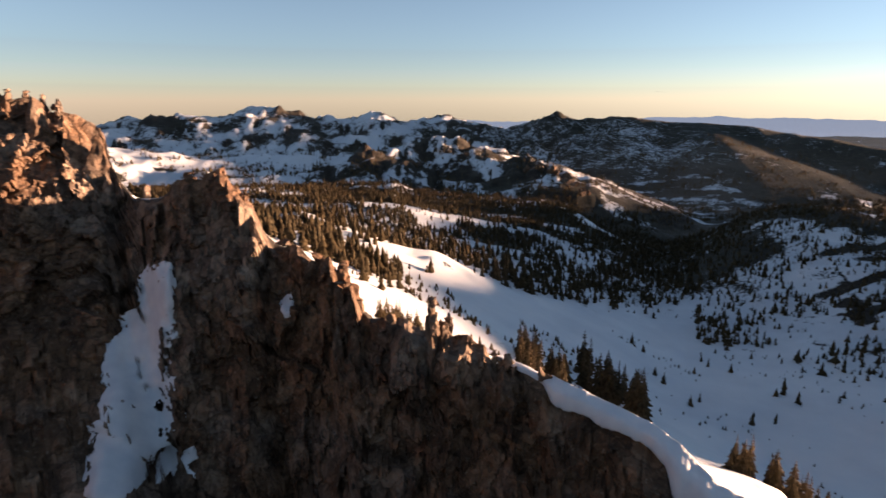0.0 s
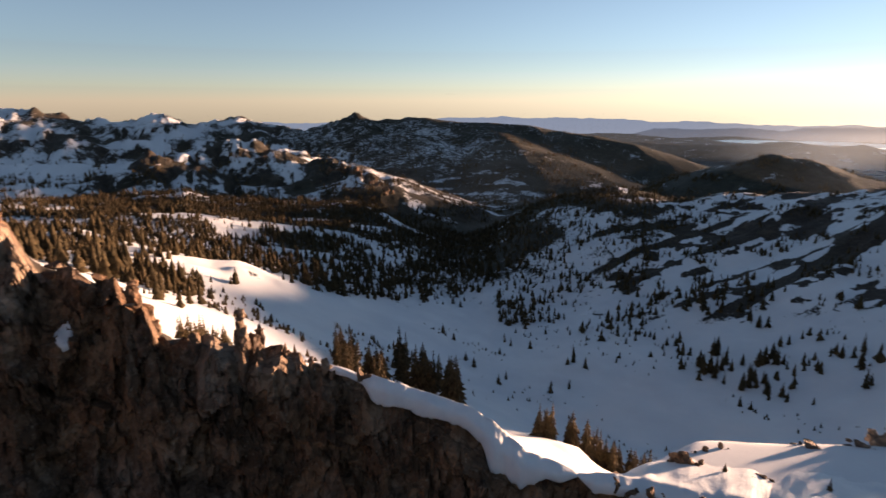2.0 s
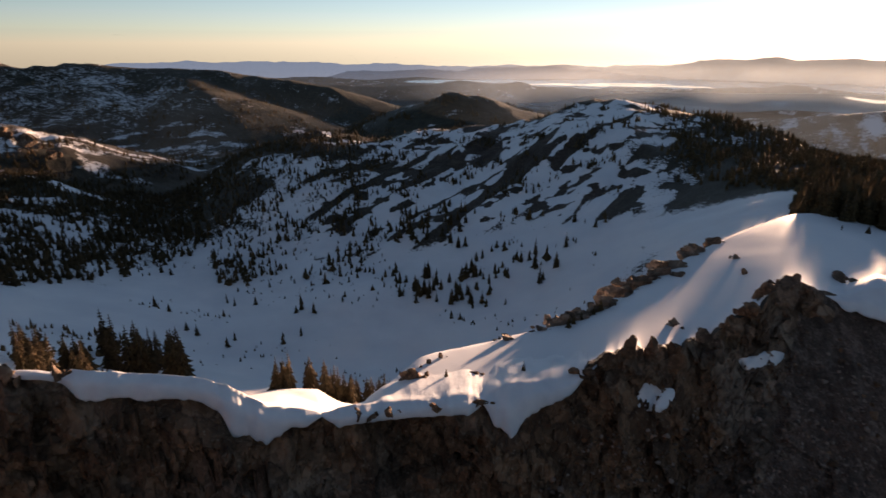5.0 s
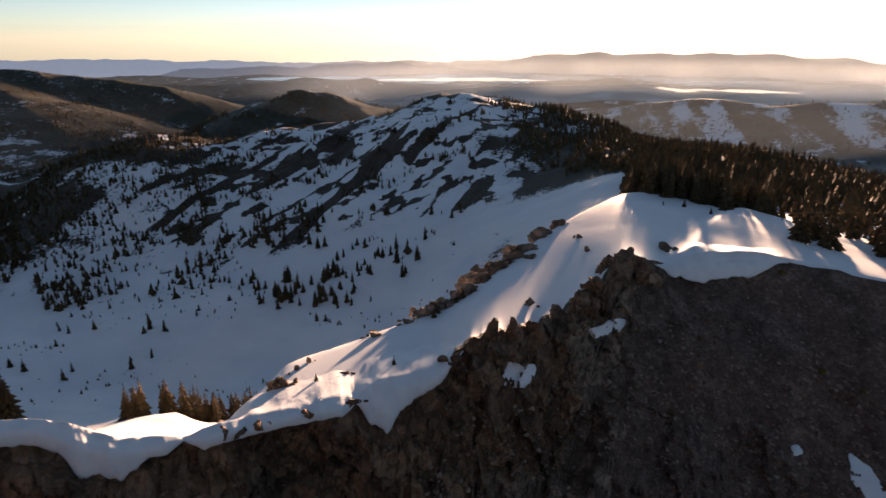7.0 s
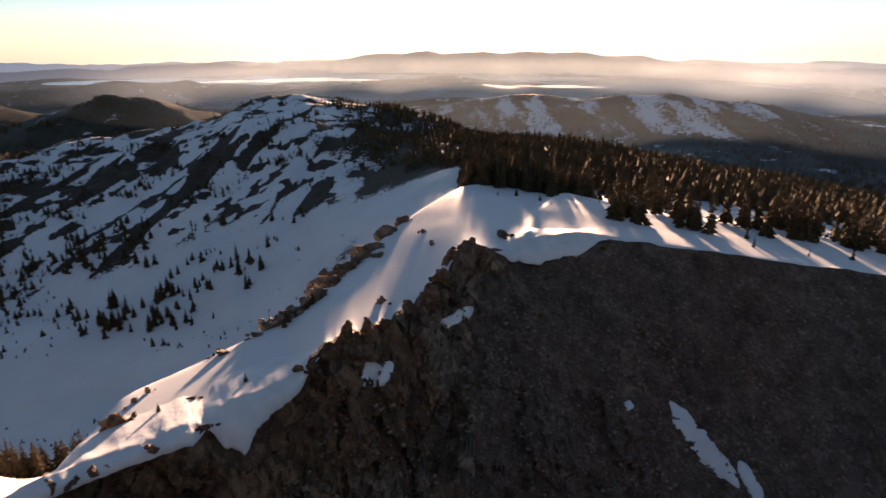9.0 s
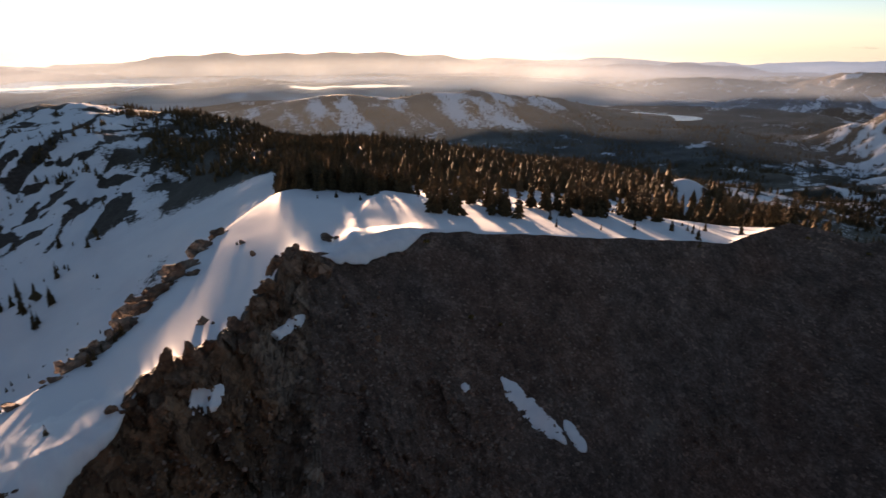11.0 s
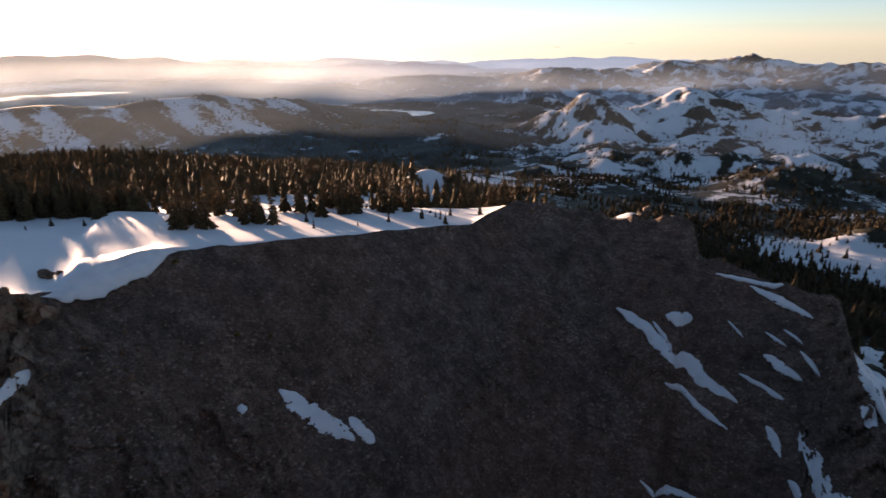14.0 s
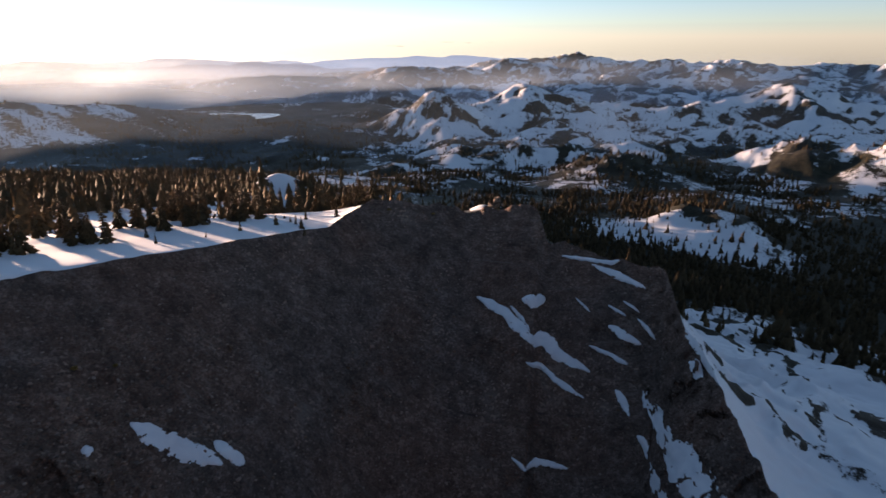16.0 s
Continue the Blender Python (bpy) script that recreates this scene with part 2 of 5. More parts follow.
def profile(az, r):
    """Height along a bearing from break to break, past a smoothed crest."""
    rs = [lookup(t[0], az) for t in [SOFT_CREST] + BREAKS[1:]]
    zs = [lookup(t[1], az) for t in [SOFT_CREST] + BREAKS[1:]]
    n = len(rs)
    hs = [rs[i + 1] - rs[i] for i in range(n - 1)]
    ds = [(zs[i + 1] - zs[i]) / hs[i] for i in range(n - 1)]
    ms = [ds[0]]
    for i in range(1, n - 1):
        same = ds[i - 1] * ds[i] > 0
        w1, w2 = 2 * hs[i] + hs[i - 1], hs[i] + 2 * hs[i - 1]
        with np.errstate(divide='ignore', invalid='ignore'):
            m = (w1 + w2) / (w1 / ds[i - 1] + w2 / ds[i])
        ms.append(np.where(same, m, 0.0))
    ms.append(ds[-1])
    z = np.array(zs[0] + ds[0] * (r - rs[0]))
    for i in range(n - 1):
        t = np.clip((r - rs[i]) / hs[i], 0, 1)
        v = (zs[i] * (2 * t ** 3 - 3 * t ** 2 + 1) + hs[i] * ms[i] * (t ** 3 - 2 * t ** 2 + t)
             + zs[i + 1] * (-2 * t ** 3 + 3 * t ** 2) + hs[i] * ms[i + 1] * (t ** 3 - t ** 2))
        z = np.where(r >= rs[i], v, z)
    return z


def land(az, r):
    """Height of the ground past the crest."""
    rc, zc = lookup(BREAKS[0][0], az), lookup(BREAKS[0][1], az)
    z = profile(az, r) + (zc - profile(az, rc)) * np.exp(-np.maximum(r - rc, 0) / 7.0)
    x, y = r * np.sin(np.radians(az)), r * np.cos(np.radians(az))
    for b, d, w, h in KNOLLS:
        q = ((x - d * math.sin(radians(b))) ** 2 + (y - d * math.cos(radians(b))) ** 2) / (w * w)
        z = z + h * np.exp(-q) * (1 + 0.3 * rough(x / 30, y / 30, octaves=2, seed=40))
    z = ridge_field(x, y, z)
    still = 0.0 * r
    # flat beds for the two lakes
    for b0, b1, r0, r1, level in ((42, 92, 3400, 4250, -230), (108, 117.5, 1990, 2230, -243)):
        bed = step(b0, b0 + 2, az) * step(b1, b1 - 2, az) * step(r0, r0 + 60, r) * step(r1, r1 - 60, r)
        z = z * (1 - bed) + level * bed
        still = np.maximum(still, bed)
    # relief: gullies and knobs that grow with the size of the landform
    far = step(420, 1100, r) * (1 - still)
    calm = step(4, 10, az) * step(126, 118, az) * step(1150, 1500, r)
    calm = calm * (1 - 0.6 * step(34, 38, az) * step(60, 56, az) * step(1700, 1600, r))
    even = 1 - 0.8 * calm
    east = step(120, 128, az)
    z = z + far * even * (1 - 0.75 * east) * (1 - 0.8 * step(-12, -18, az) * step(1180, 1280, r) * step(1650, 1550, r)) * (ridged(x / 130, y / 130, octaves=4, seed=33) - 0.3) * (4 + 4 * step(1800, 3000, r))
    z = z + far * (1 - 0.62 * calm) * ((ridged(x / 420, y / 420, octaves=5, seed=3) - 0.45) * (1 - 0.8 * east) + 0.9 * east * domes(x / 300, y / 300, 3, 133)) * (13 + 10 * step(1800, 3000, r))
    meadow = step(-12, -18, az) * step(1180, 1280, r) * step(1650, 1550, r)
    knob = (1 - 0.9 * meadow) * far * step(1000, 1300, r) * (step(122, 132, az) + step(20, 8, az) * (0.85 + 0.15 * step(1800, 1500, r)) * step(2500, 2200, r))
    z = z + knob * ((17 + 3 * east) * np.abs(grain(x / 84, y / 84, seed=15)) + (17 - 7 * east) * np.abs(grain(x / 36, y / 36, seed=16)) + (8 - 5 * east) * np.abs(grain(x / 17, y / 17, seed=17)) - 9) * (1 - still)
    mid = step(0, 60, r - rc) * (1 - 0.6 * far)
    # the wind has smoothed the snow slope behind the crest
    mid = mid * (1 - 0.85 * step(36, 42, az) * step(82, 79, az) * step(235, 205, r))
    z = z + mid * (rough(x / 60, y / 60, octaves=3, seed=8) * 1.6 + rough(x / 11, y / 11, octaves=3, seed=9) * 0.18)
    # a crest of wind-packed snow that runs back from the crag
    lean = (az - 84.2 - (r - 132) * 0.055) * r * 0.0175
    z = z + step(128, 140, r) * step(225, 195, r) * (2.3 * np.exp(-np.maximum(lean, 0) / 16) * step(-5.5, 0.5, lean))
    # broken ground on the snow slope past the spur
    z = z + step(150, 157, az) * step(400, 320, r) * step(0, 25, r - rc) * (ridged(x / 26, y / 26, octaves=4, seed=27) - 0.3) * 2.6
    # ribs on the bowl's far side, that run down to the basin
    bowl = step(26, 36, az) * step(84, 66, az) * step(420, 560, r) * step(1000, 850, r)
    z = z + bowl * ridged((0.99 * y - 0.13 * x) / 60, (0.99 * x + 0.13 * y) / 260, octaves=4, seed=21) * 4.0
    return z


def ground_at(bearing, distance):
    return float(land(np.array([float(bearing)]), np.array([float(distance)]))[0])


def face(az, v):
    """Distance and height on the near face of the ridge, v from 0 at the crest to 1 at its foot."""
    rc, zc = lookup(BREAKS[0][0], az), lookup(BREAKS[0][1], az)
    hc, sc, st = (lookup(t, az) for t in FACE_T)
    run = hc / sc
    length1 = np.hypot(hc, run)
    r_end = 0.0
    run2 = np.maximum(rc - run - r_end, 5)
    length2 = run2 * np.hypot(1, st)
    # finer rows on the cliff
    k, total = step(80, 92, az), length1 + length2
    upper = (1 - k) * (length1 + 0.15 * length2) + k * 0.55 * total
    s = np.where(v < 0.6, v / 0.6 * upper, upper + (v - 0.6) / 0.4 * (total - upper))
    a = np.minimum(s, length1) / length1
    b = np.maximum(s - length1, 0) / length2
    r, z = rc - run * a - run2 * b, zc - hc * a - run2 * st * b
    # the gully floor below the hover point
    floor = step(48, 4, r)
    return r, z * (1 - floor) - 134.0 * floor, s

# ---------------------------------------------------------------- materials
def nodes_of(name):
    m = bpy.data.materials.new(name)
    m.use_nodes = True
    t = m.node_tree
    return m, t, t.nodes["Principled BSDF"]


def link(t, a, b):
    t.links.new(a, b)


def noise_node(t, scale, detail=5, rough_=0.55, vec=None, stretch=None):
    n = t.nodes.new("ShaderNodeTexNoise")
    n.inputs["Scale"].default_value, n.inputs["Detail"].default_value, n.inputs["Roughness"].default_value = scale, detail, rough_
    if vec is None:
        vec = t.nodes.new("ShaderNodeNewGeometry").outputs["Position"]
    if stretch:
        mp = t.nodes.new("ShaderNodeMapping")
        mp.inputs["Scale"].default_value = stretch
        link(t, vec, mp.inputs["Vector"])
        vec = mp.outputs["Vector"]
    link(t, vec, n.inputs["Vector"])
    return n.outputs["Fac"]


def ramp(t, fac, stops):
    r = t.nodes.new("ShaderNodeValToRGB")
    while len(r.color_ramp.elements) < len(stops):
        r.color_ramp.elements.new(0.5)
    for e, (p, c) in zip(r.color_ramp.elements, stops):
        e.position = p
        e.color = (*c, 1) if len(c) == 3 else c
    link(t, fac, r.inputs["Fac"])
    return r.outputs["Color"]


def mix(t, fac, a, b):
    n = t.nodes.new("ShaderNodeMix")
    n.data_type = 'RGBA'
    for v, k in ((fac, 0), (a, 6), (b, 7)):
        if hasattr(v, "is_output"):
            link(t, v, n.inputs[k])
        elif k == 0:
            n.inputs[0].default_value = v
        else:
            n.inputs[k].default_value = (*v, 1)
    return n.outputs[2]


def maths(t, op, a, b=0.0, clamp=False):
    n = t.nodes.new("ShaderNodeMath")
    n.operation, n.use_clamp = op, clamp
    for v, k in ((a, 0), (b, 1)):
        if hasattr(v, "is_output"):
            link(t, v, n.inputs[k])
        else:
            n.inputs[k].default_value = v
    return n.outputs[0]


def smooth_range(t, v, a, b):
    n = t.nodes.new("ShaderNodeMapRange")
    n.interpolation_type = 'SMOOTHSTEP'
    n.inputs["From Min"].default_value, n.inputs["From Max"].default_value = a, b
    link(t, v, n.inputs["Value"])
    return n.outputs["Result"]


def bump(t, shader, height, strength, distance):
    b = t.nodes.new("ShaderNodeBump")
    b.inputs["Strength"].default_value, b.inputs["Distance"].default_value = strength, distance
    link(t, height, b.inputs["Height"])
    link(t, b.outputs["Normal"], shader.inputs["Normal"])


SNOW_COL = ((0.56, 0.58, 0.62), (0.67, 0.68, 0.70))


def land_material(name, fine, speckle=0.35):
    """Snow over stone and dark soil; how much snow lies where is a value of the mesh. fine: size of the detail, 1 near by; speckle: how far small stones and shrubs break up the snow's edge."""
    m, t, sh = nodes_of(name)
    cover = t.nodes.new("ShaderNodeAttribute")
    cover.attribute_name = "snow"
    tone = t.nodes.new("ShaderNodeAttribute")
    tone.attribute_name = "tone"
    woods = t.nodes.new("ShaderNodeAttribute")
    woods.attribute_name = "woods"
    big, small = noise_node(t, 0.02 / fine, 6, 0.6), noise_node(t, 0.35 / fine, 6, 0.62)
    tiny = noise_node(t, 2.2 / fine, 4, 0.6)
    stone = ramp(t, small, [(0.3, (0.018, 0.013, 0.010)), (0.55, (0.042, 0.032, 0.024)), (0.75, (0.095, 0.072, 0.053))])
    # this pale soil tone also stands in for haze over open far ground
    soil = ramp(t, big, [(0.35, (0.055, 0.050, 0.038)), (0.6, (0.105, 0.088, 0.066)), (0.8, (0.145, 0.116, 0.086))])
    bare = mix(t, tone.outputs["Fac"], soil, stone)
    bare = mix(t, woods.outputs["Fac"], bare, ramp(t, small, [(0.35, (0.012, 0.013, 0.008)), (0.7, (0.045, 0.040, 0.022))]))
    white = ramp(t, big, [(0.3, SNOW_COL[0]), (0.65, SNOW_COL[1])])
    v = maths(t, 'ADD', cover.outputs["Fac"], maths(t, 'MULTIPLY', maths(t, 'SUBTRACT', small, 0.5), 0.9 + 0.09 * fine))
    v = maths(t, 'ADD', v, maths(t, 'MULTIPLY', maths(t, 'SUBTRACT', tiny, 0.5), speckle))
    mask = smooth_range(t, v, 0.44, 0.56)
    link(t, mix(t, mask, bare, white), sh.inputs["Base Color"])
    sh.inputs["Roughness"].default_value = 0.75
    sh.inputs["Specular IOR Level"].default_value = 0.2
    h = maths(t, 'ADD', maths(t, 'MULTIPLY', small, maths(t, 'SUBTRACT', 1.04, mask)), maths(t, 'MULTIPLY', tiny, maths(t, 'SUBTRACT', 0.27, maths(t, 'MULTIPLY', mask, 0.22))))
    bump(t, sh, h, 0.7, 0.7 * fine)
    return m


def voronoi(t, vec, scale, feature='F1', stretch=None):
    n = t.nodes.new("ShaderNodeTexVoronoi")
    n.feature = feature
    n.inputs["Scale"].default_value = scale
    if stretch:
        mp = t.nodes.new("ShaderNodeMapping")
        mp.inputs["Scale"].default_value = stretch
        link(t, vec, mp.inputs["Vector"])
        vec = mp.outputs["Vector"]
    link(t, vec, n.inputs["Vector"])
    return n


def warped(t, scale, amount):
    """The place in space, pushed about by noise, so that joints do not run straight."""
    at = t.nodes.new("ShaderNodeNewGeometry").outputs["Position"]
    nz = t.nodes.new("ShaderNodeTexNoise")
    nz.inputs["Scale"].default_value, nz.inputs["Detail"].default_value = scale, 3
    link(t, at, nz.inputs["Vector"])
    push, total = t.nodes.new("ShaderNodeVectorMath"), t.nodes.new("ShaderNodeVectorMath")
    push.operation = 'SCALE'
    push.inputs["Scale"].default_value = amount
    link(t, nz.outputs["Color"], push.inputs[0])
    link(t, at, total.inputs[0])
    link(t, push.outputs[0], total.inputs[1])
    return total.outputs[0]


def rock_material(name):
    """Broken volcanic rock: blocks of their own tone parted by dark cracks, rusty and grey by turns."""
    m, t, sh = nodes_of(name)
    at = warped(t, 0.35, 2.6)
    big = noise_node(t, 0.045, 5, 0.6)
    mid = noise_node(t, 0.30, 6, 0.62)
    fine = noise_node(t, 1.6, 6, 0.6)
    blocks, chips = voronoi(t, at, 0.30, 'F1', (1, 1, 0.55)), voronoi(t, at, 0.95)
    gap, gap2 = voronoi(t, at, 0.30, 'DISTANCE_TO_EDGE', (1, 1, 0.55)), voronoi(t, at, 0.95, 'DISTANCE_TO_EDGE')
    v = maths(t, 'ADD', maths(t, 'MULTIPLY', blocks.outputs["Color"], 0.34), maths(t, 'ADD', maths(t, 'MULTIPLY', chips.outputs["Color"], 0.22), maths(t, 'MULTIPLY', mid, 0.52)))
    brown = ramp(t, v, [(0.25, (0.030, 0.018, 0.012)), (0.5, (0.108, 0.061, 0.035)), (0.78, (0.25, 0.146, 0.083))])
    grey = ramp(t, v, [(0.25, (0.036, 0.027, 0.021)), (0.5, (0.130, 0.094, 0.070)), (0.78, (0.31, 0.235, 0.175))])
    col = mix(t, smooth_range(t, big, 0.42, 0.62), brown, grey)
    col = mix(t, smooth_range(t, fine, 0.56, 0.74), col, (0.24, 0.185, 0.135))
    col = mix(t, smooth_range(t, fine, 0.42, 0.26), col, (0.034, 0.025, 0.019))
    edge = maths(t, 'MULTIPLY', smooth_range(t, gap.outputs["Distance"], 0.0, 0.09), smooth_range(t, gap2.outputs["Distance"], -0.12, 0.07))
    col = mix(t, maths(t, 'ADD', maths(t, 'MULTIPLY', edge, 0.35), 0.65), (0.022, 0.016, 0.012), col)
    link(t, col, sh.inputs["Base Color"])
    sh.inputs["Roughness"].default_value = 0.85
    sh.inputs["Specular IOR Level"].default_value = 0.2
    h = maths(t, 'ADD', maths(t, 'MULTIPLY', edge, 0.18), maths(t, 'ADD', maths(t, 'MULTIPLY', fine, 0.45), maths(t, 'MULTIPLY', v, 1.1)))
    bump(t, sh, h, 1.0, 0.7)
    return m


def scree_material(name):
    """Loose stones and grit: dark grey-brown, paler where dust lies, with faint runs down the slope."""
    m, t, sh = nodes_of(name)
    at = warped(t, 0.6, 0.9)
    big = noise_node(t, 0.026, 6, 0.62)
    dust = noise_node(t, 0.06, 7, 0.68)
    run = noise_node(t, 0.22, 8, 0.68)
    fine = noise_node(t, 1.4, 6, 0.7)
    turned = t.nodes.new("ShaderNodeMapping")
    turned.inputs["Rotation"].default_value = (0, 0, radians(-30))
    link(t, t.nodes.new("ShaderNodeNewGeometry").outputs["Position"], turned.inputs["Vector"])
    lines = noise_node(t, 0.5, 6, 0.65, vec=turned.outputs["Vector"], stretch=(0.05, 1, 0.3))
    stones, grit = voronoi(t, at, 1.5), voronoi(t, at, 4.0)
    v = maths(t, 'ADD', maths(t, 'MULTIPLY', run, 0.66), maths(t, 'ADD', maths(t, 'MULTIPLY', stones.outputs["Color"], 0.18), maths(t, 'MULTIPLY', grit.outputs["Color"], 0.18)))
    brown = ramp(t, v, [(0.28, (0.052, 0.032, 0.024)), (0.5, (0.114, 0.074, 0.056)), (0.70, (0.25, 0.170, 0.130))])
    grey = ramp(t, v, [(0.28, (0.042, 0.031, 0.025)), (0.5, (0.096, 0.071, 0.058)), (0.70, (0.225, 0.168, 0.138))])
    col = mix(t, smooth_range(t, big, 0.42, 0.60), brown, grey)
    col = mix(t, maths(t, 'MULTIPLY', smooth_range(t, dust, 0.56, 0.72), 0.55), col, (0.21, 0.165, 0.135))
    col = mix(t, maths(t, 'MULTIPLY', smooth_range(t, dust, 0.47, 0.30), 0.85), col, (0.040, 0.027, 0.021))
    col = mix(t, maths(t, 'MULTIPLY', smooth_range(t, lines, 0.56, 0.74), 0.5), col, (0.185, 0.152, 0.127))
    col = mix(t, maths(t, 'MULTIPLY', smooth_range(t, lines, 0.42, 0.27), 0.7), col, (0.036, 0.028, 0.024))
    col = mix(t, maths(t, 'MULTIPLY', smooth_range(t, stones.outputs["Color"], 0.76, 0.82), smooth_range(t, dust, 0.5, 0.62)), col, (0.26, 0.18, 0.138))
    col = mix(t, smooth_range(t, fine, 0.42, 0.28), col, (0.034, 0.025, 0.020))
    link(t, col, sh.inputs["Base Color"])
    sh.inputs["Roughness"].default_value = 0.9
    sh.inputs["Specular IOR Level"].default_value = 0.15
    lump = maths(t, 'SUBTRACT', 1.0, stones.outputs["Distance"])
    bump(t, sh, maths(t, 'ADD', maths(t, 'MULTIPLY', fine, 0.5), maths(t, 'ADD', maths(t, 'MULTIPLY', lump, 0.45), run)), 1.0, 1.0)
    return m


def leaf_material(name, dark, light):
    m, t, sh = nodes_of(name)
    info = t.nodes.new("ShaderNodeObjectInfo").outputs["Random"]
    geo = t.nodes.new("ShaderNodeNewGeometry")
    isl = geo.outputs["Random Per Island"]
    fine = noise_node(t, 1.5, 4, 0.6)
    v = maths(t, 'ADD', maths(t, 'MULTIPLY', fine, 0.6), maths(t, 'MULTIPLY', maths(t, 'ADD', info, isl), 0.25))
    col = ramp(t, v, [(0.25, dark), (0.75, light)])
    link(t, col, sh.inputs["Base Color"])
    glow = t.nodes.new("ShaderNodeBsdfTranslucent")
    link(t, col, glow.inputs["Color"])
    both = t.nodes.new("ShaderNodeMixShader")
    both.inputs[0].default_value = 0.5
    link(t, sh.outputs[0], both.inputs[1])
    link(t, glow.outputs[0], both.inputs[2])
    link(t, both.outputs[0], t.nodes["Material Output"].inputs["Surface"])
    sh.inputs["Roughness"].default_value = 0.8
    sh.inputs["Specular IOR Level"].default_value = 0.15
    return m


LAND = land_material("snow_and_stone", 1.0)
FARLAND = land_material("far_snow_and_stone", 4.0, 1.1)
ROCK = rock_material("dark_volcanic_rock")
SCREE = scree_material("brown_scree")
NEEDLES = leaf_material("fir_needles", (0.036, 0.030, 0.017), (0.15, 0.106, 0.052))

# ---------------------------------------------------------------- ground, cliff and scree slope
AZ = np.concatenate([np.arange(-180, -40, 2.0), np.arange(-40, 172, 0.2), np.arange(172, 180.01, 1.0)])
NCOL = len(AZ)


# how far snow hangs over the rocky crest, by bearing
DRAPE = [(5, 0), (6.5, 0.3), (10.5, 0.4), (11.2, 2.8), (14, 1.8), (17.7, 2.2), (20.4, 1.8), (23.1, 2.2), (23.8, 4.6), (25.4, 3.4), (27.2, 3.8), (28.6, 2.8), (29.3, 1.9), (29.9, 1.0), (40, 0.9), (48, 1.0), (51.5, 2.0), (53.8, 5.2), (55.8, 4.2), (59, 2.2), (62.5, 0), (81.2, 0), (82.6, 2.6), (86, 4.2), (89.5, 3.6), (91.3, 1.4), (92.4, 0.2)]
DRAPE_T = table(DRAPE, 1, 0.5)


def crest_jag(az, x, y):
    rocky = step(84, 76, az)
    j = 1.5 * ridged(az / 3.2, az * 0 + 0.7, octaves=2, seed=60) + 0.9 * rough(az / 0.9, az * 0 + 3.3, octaves=3, seed=62)
    snowy = step(6, 10, az) * step(64, 58, az)
    spur = step(126, 134, az) * (1.3 * ridged(az / 2.6, az * 0 + 4.7, octaves=4, seed=66) - 0.5)
    return spur + j * rocky * (1 - 0.8 * snowy) - 0.8 * rocky + (1 - rocky) * 0.35 * rough(az / 2.0, az * 0 + 1.3, octaves=3, seed=64)


def cells(x, y, z, seed, tilt):
    """Broken blocks: each cell of a scattered lattice stands in or out by its own amount and leans its own way."""
    ix, iy, iz = (np.floor(v).astype(np.int64) for v in (x, y, z))
    best = np.full(x.shape, 1e9)
    out = np.zeros_like(x)
    for a in (-1, 0, 1):
        for b in (-1, 0, 1):
            for c in (-1, 0, 1):
                jx, jy, jz = ix + a, iy + b, iz + c
                dx = x - jx - 0.5 - 0.42 * lattice(jx, jy, jz, seed)
                dy = y - jy - 0.5 - 0.42 * lattice(jx, jy, jz, seed + 11)
                dz = z - jz - 0.5 - 0.42 * lattice(jx, jy, jz, seed + 23)
                d = dx * dx + dy * dy + dz * dz
                near_ = d < best
                best = np.where(near_, d, best)
                v = lattice(jx, jy, jz, seed + 37) + tilt * (dx * lattice(jx, jy, jz, seed + 41) + dy * lattice(jx, jy, jz, seed + 43) + dz * lattice(jx, jy, jz, seed + 47))
                out = np.where(near_, v, out)
    return out


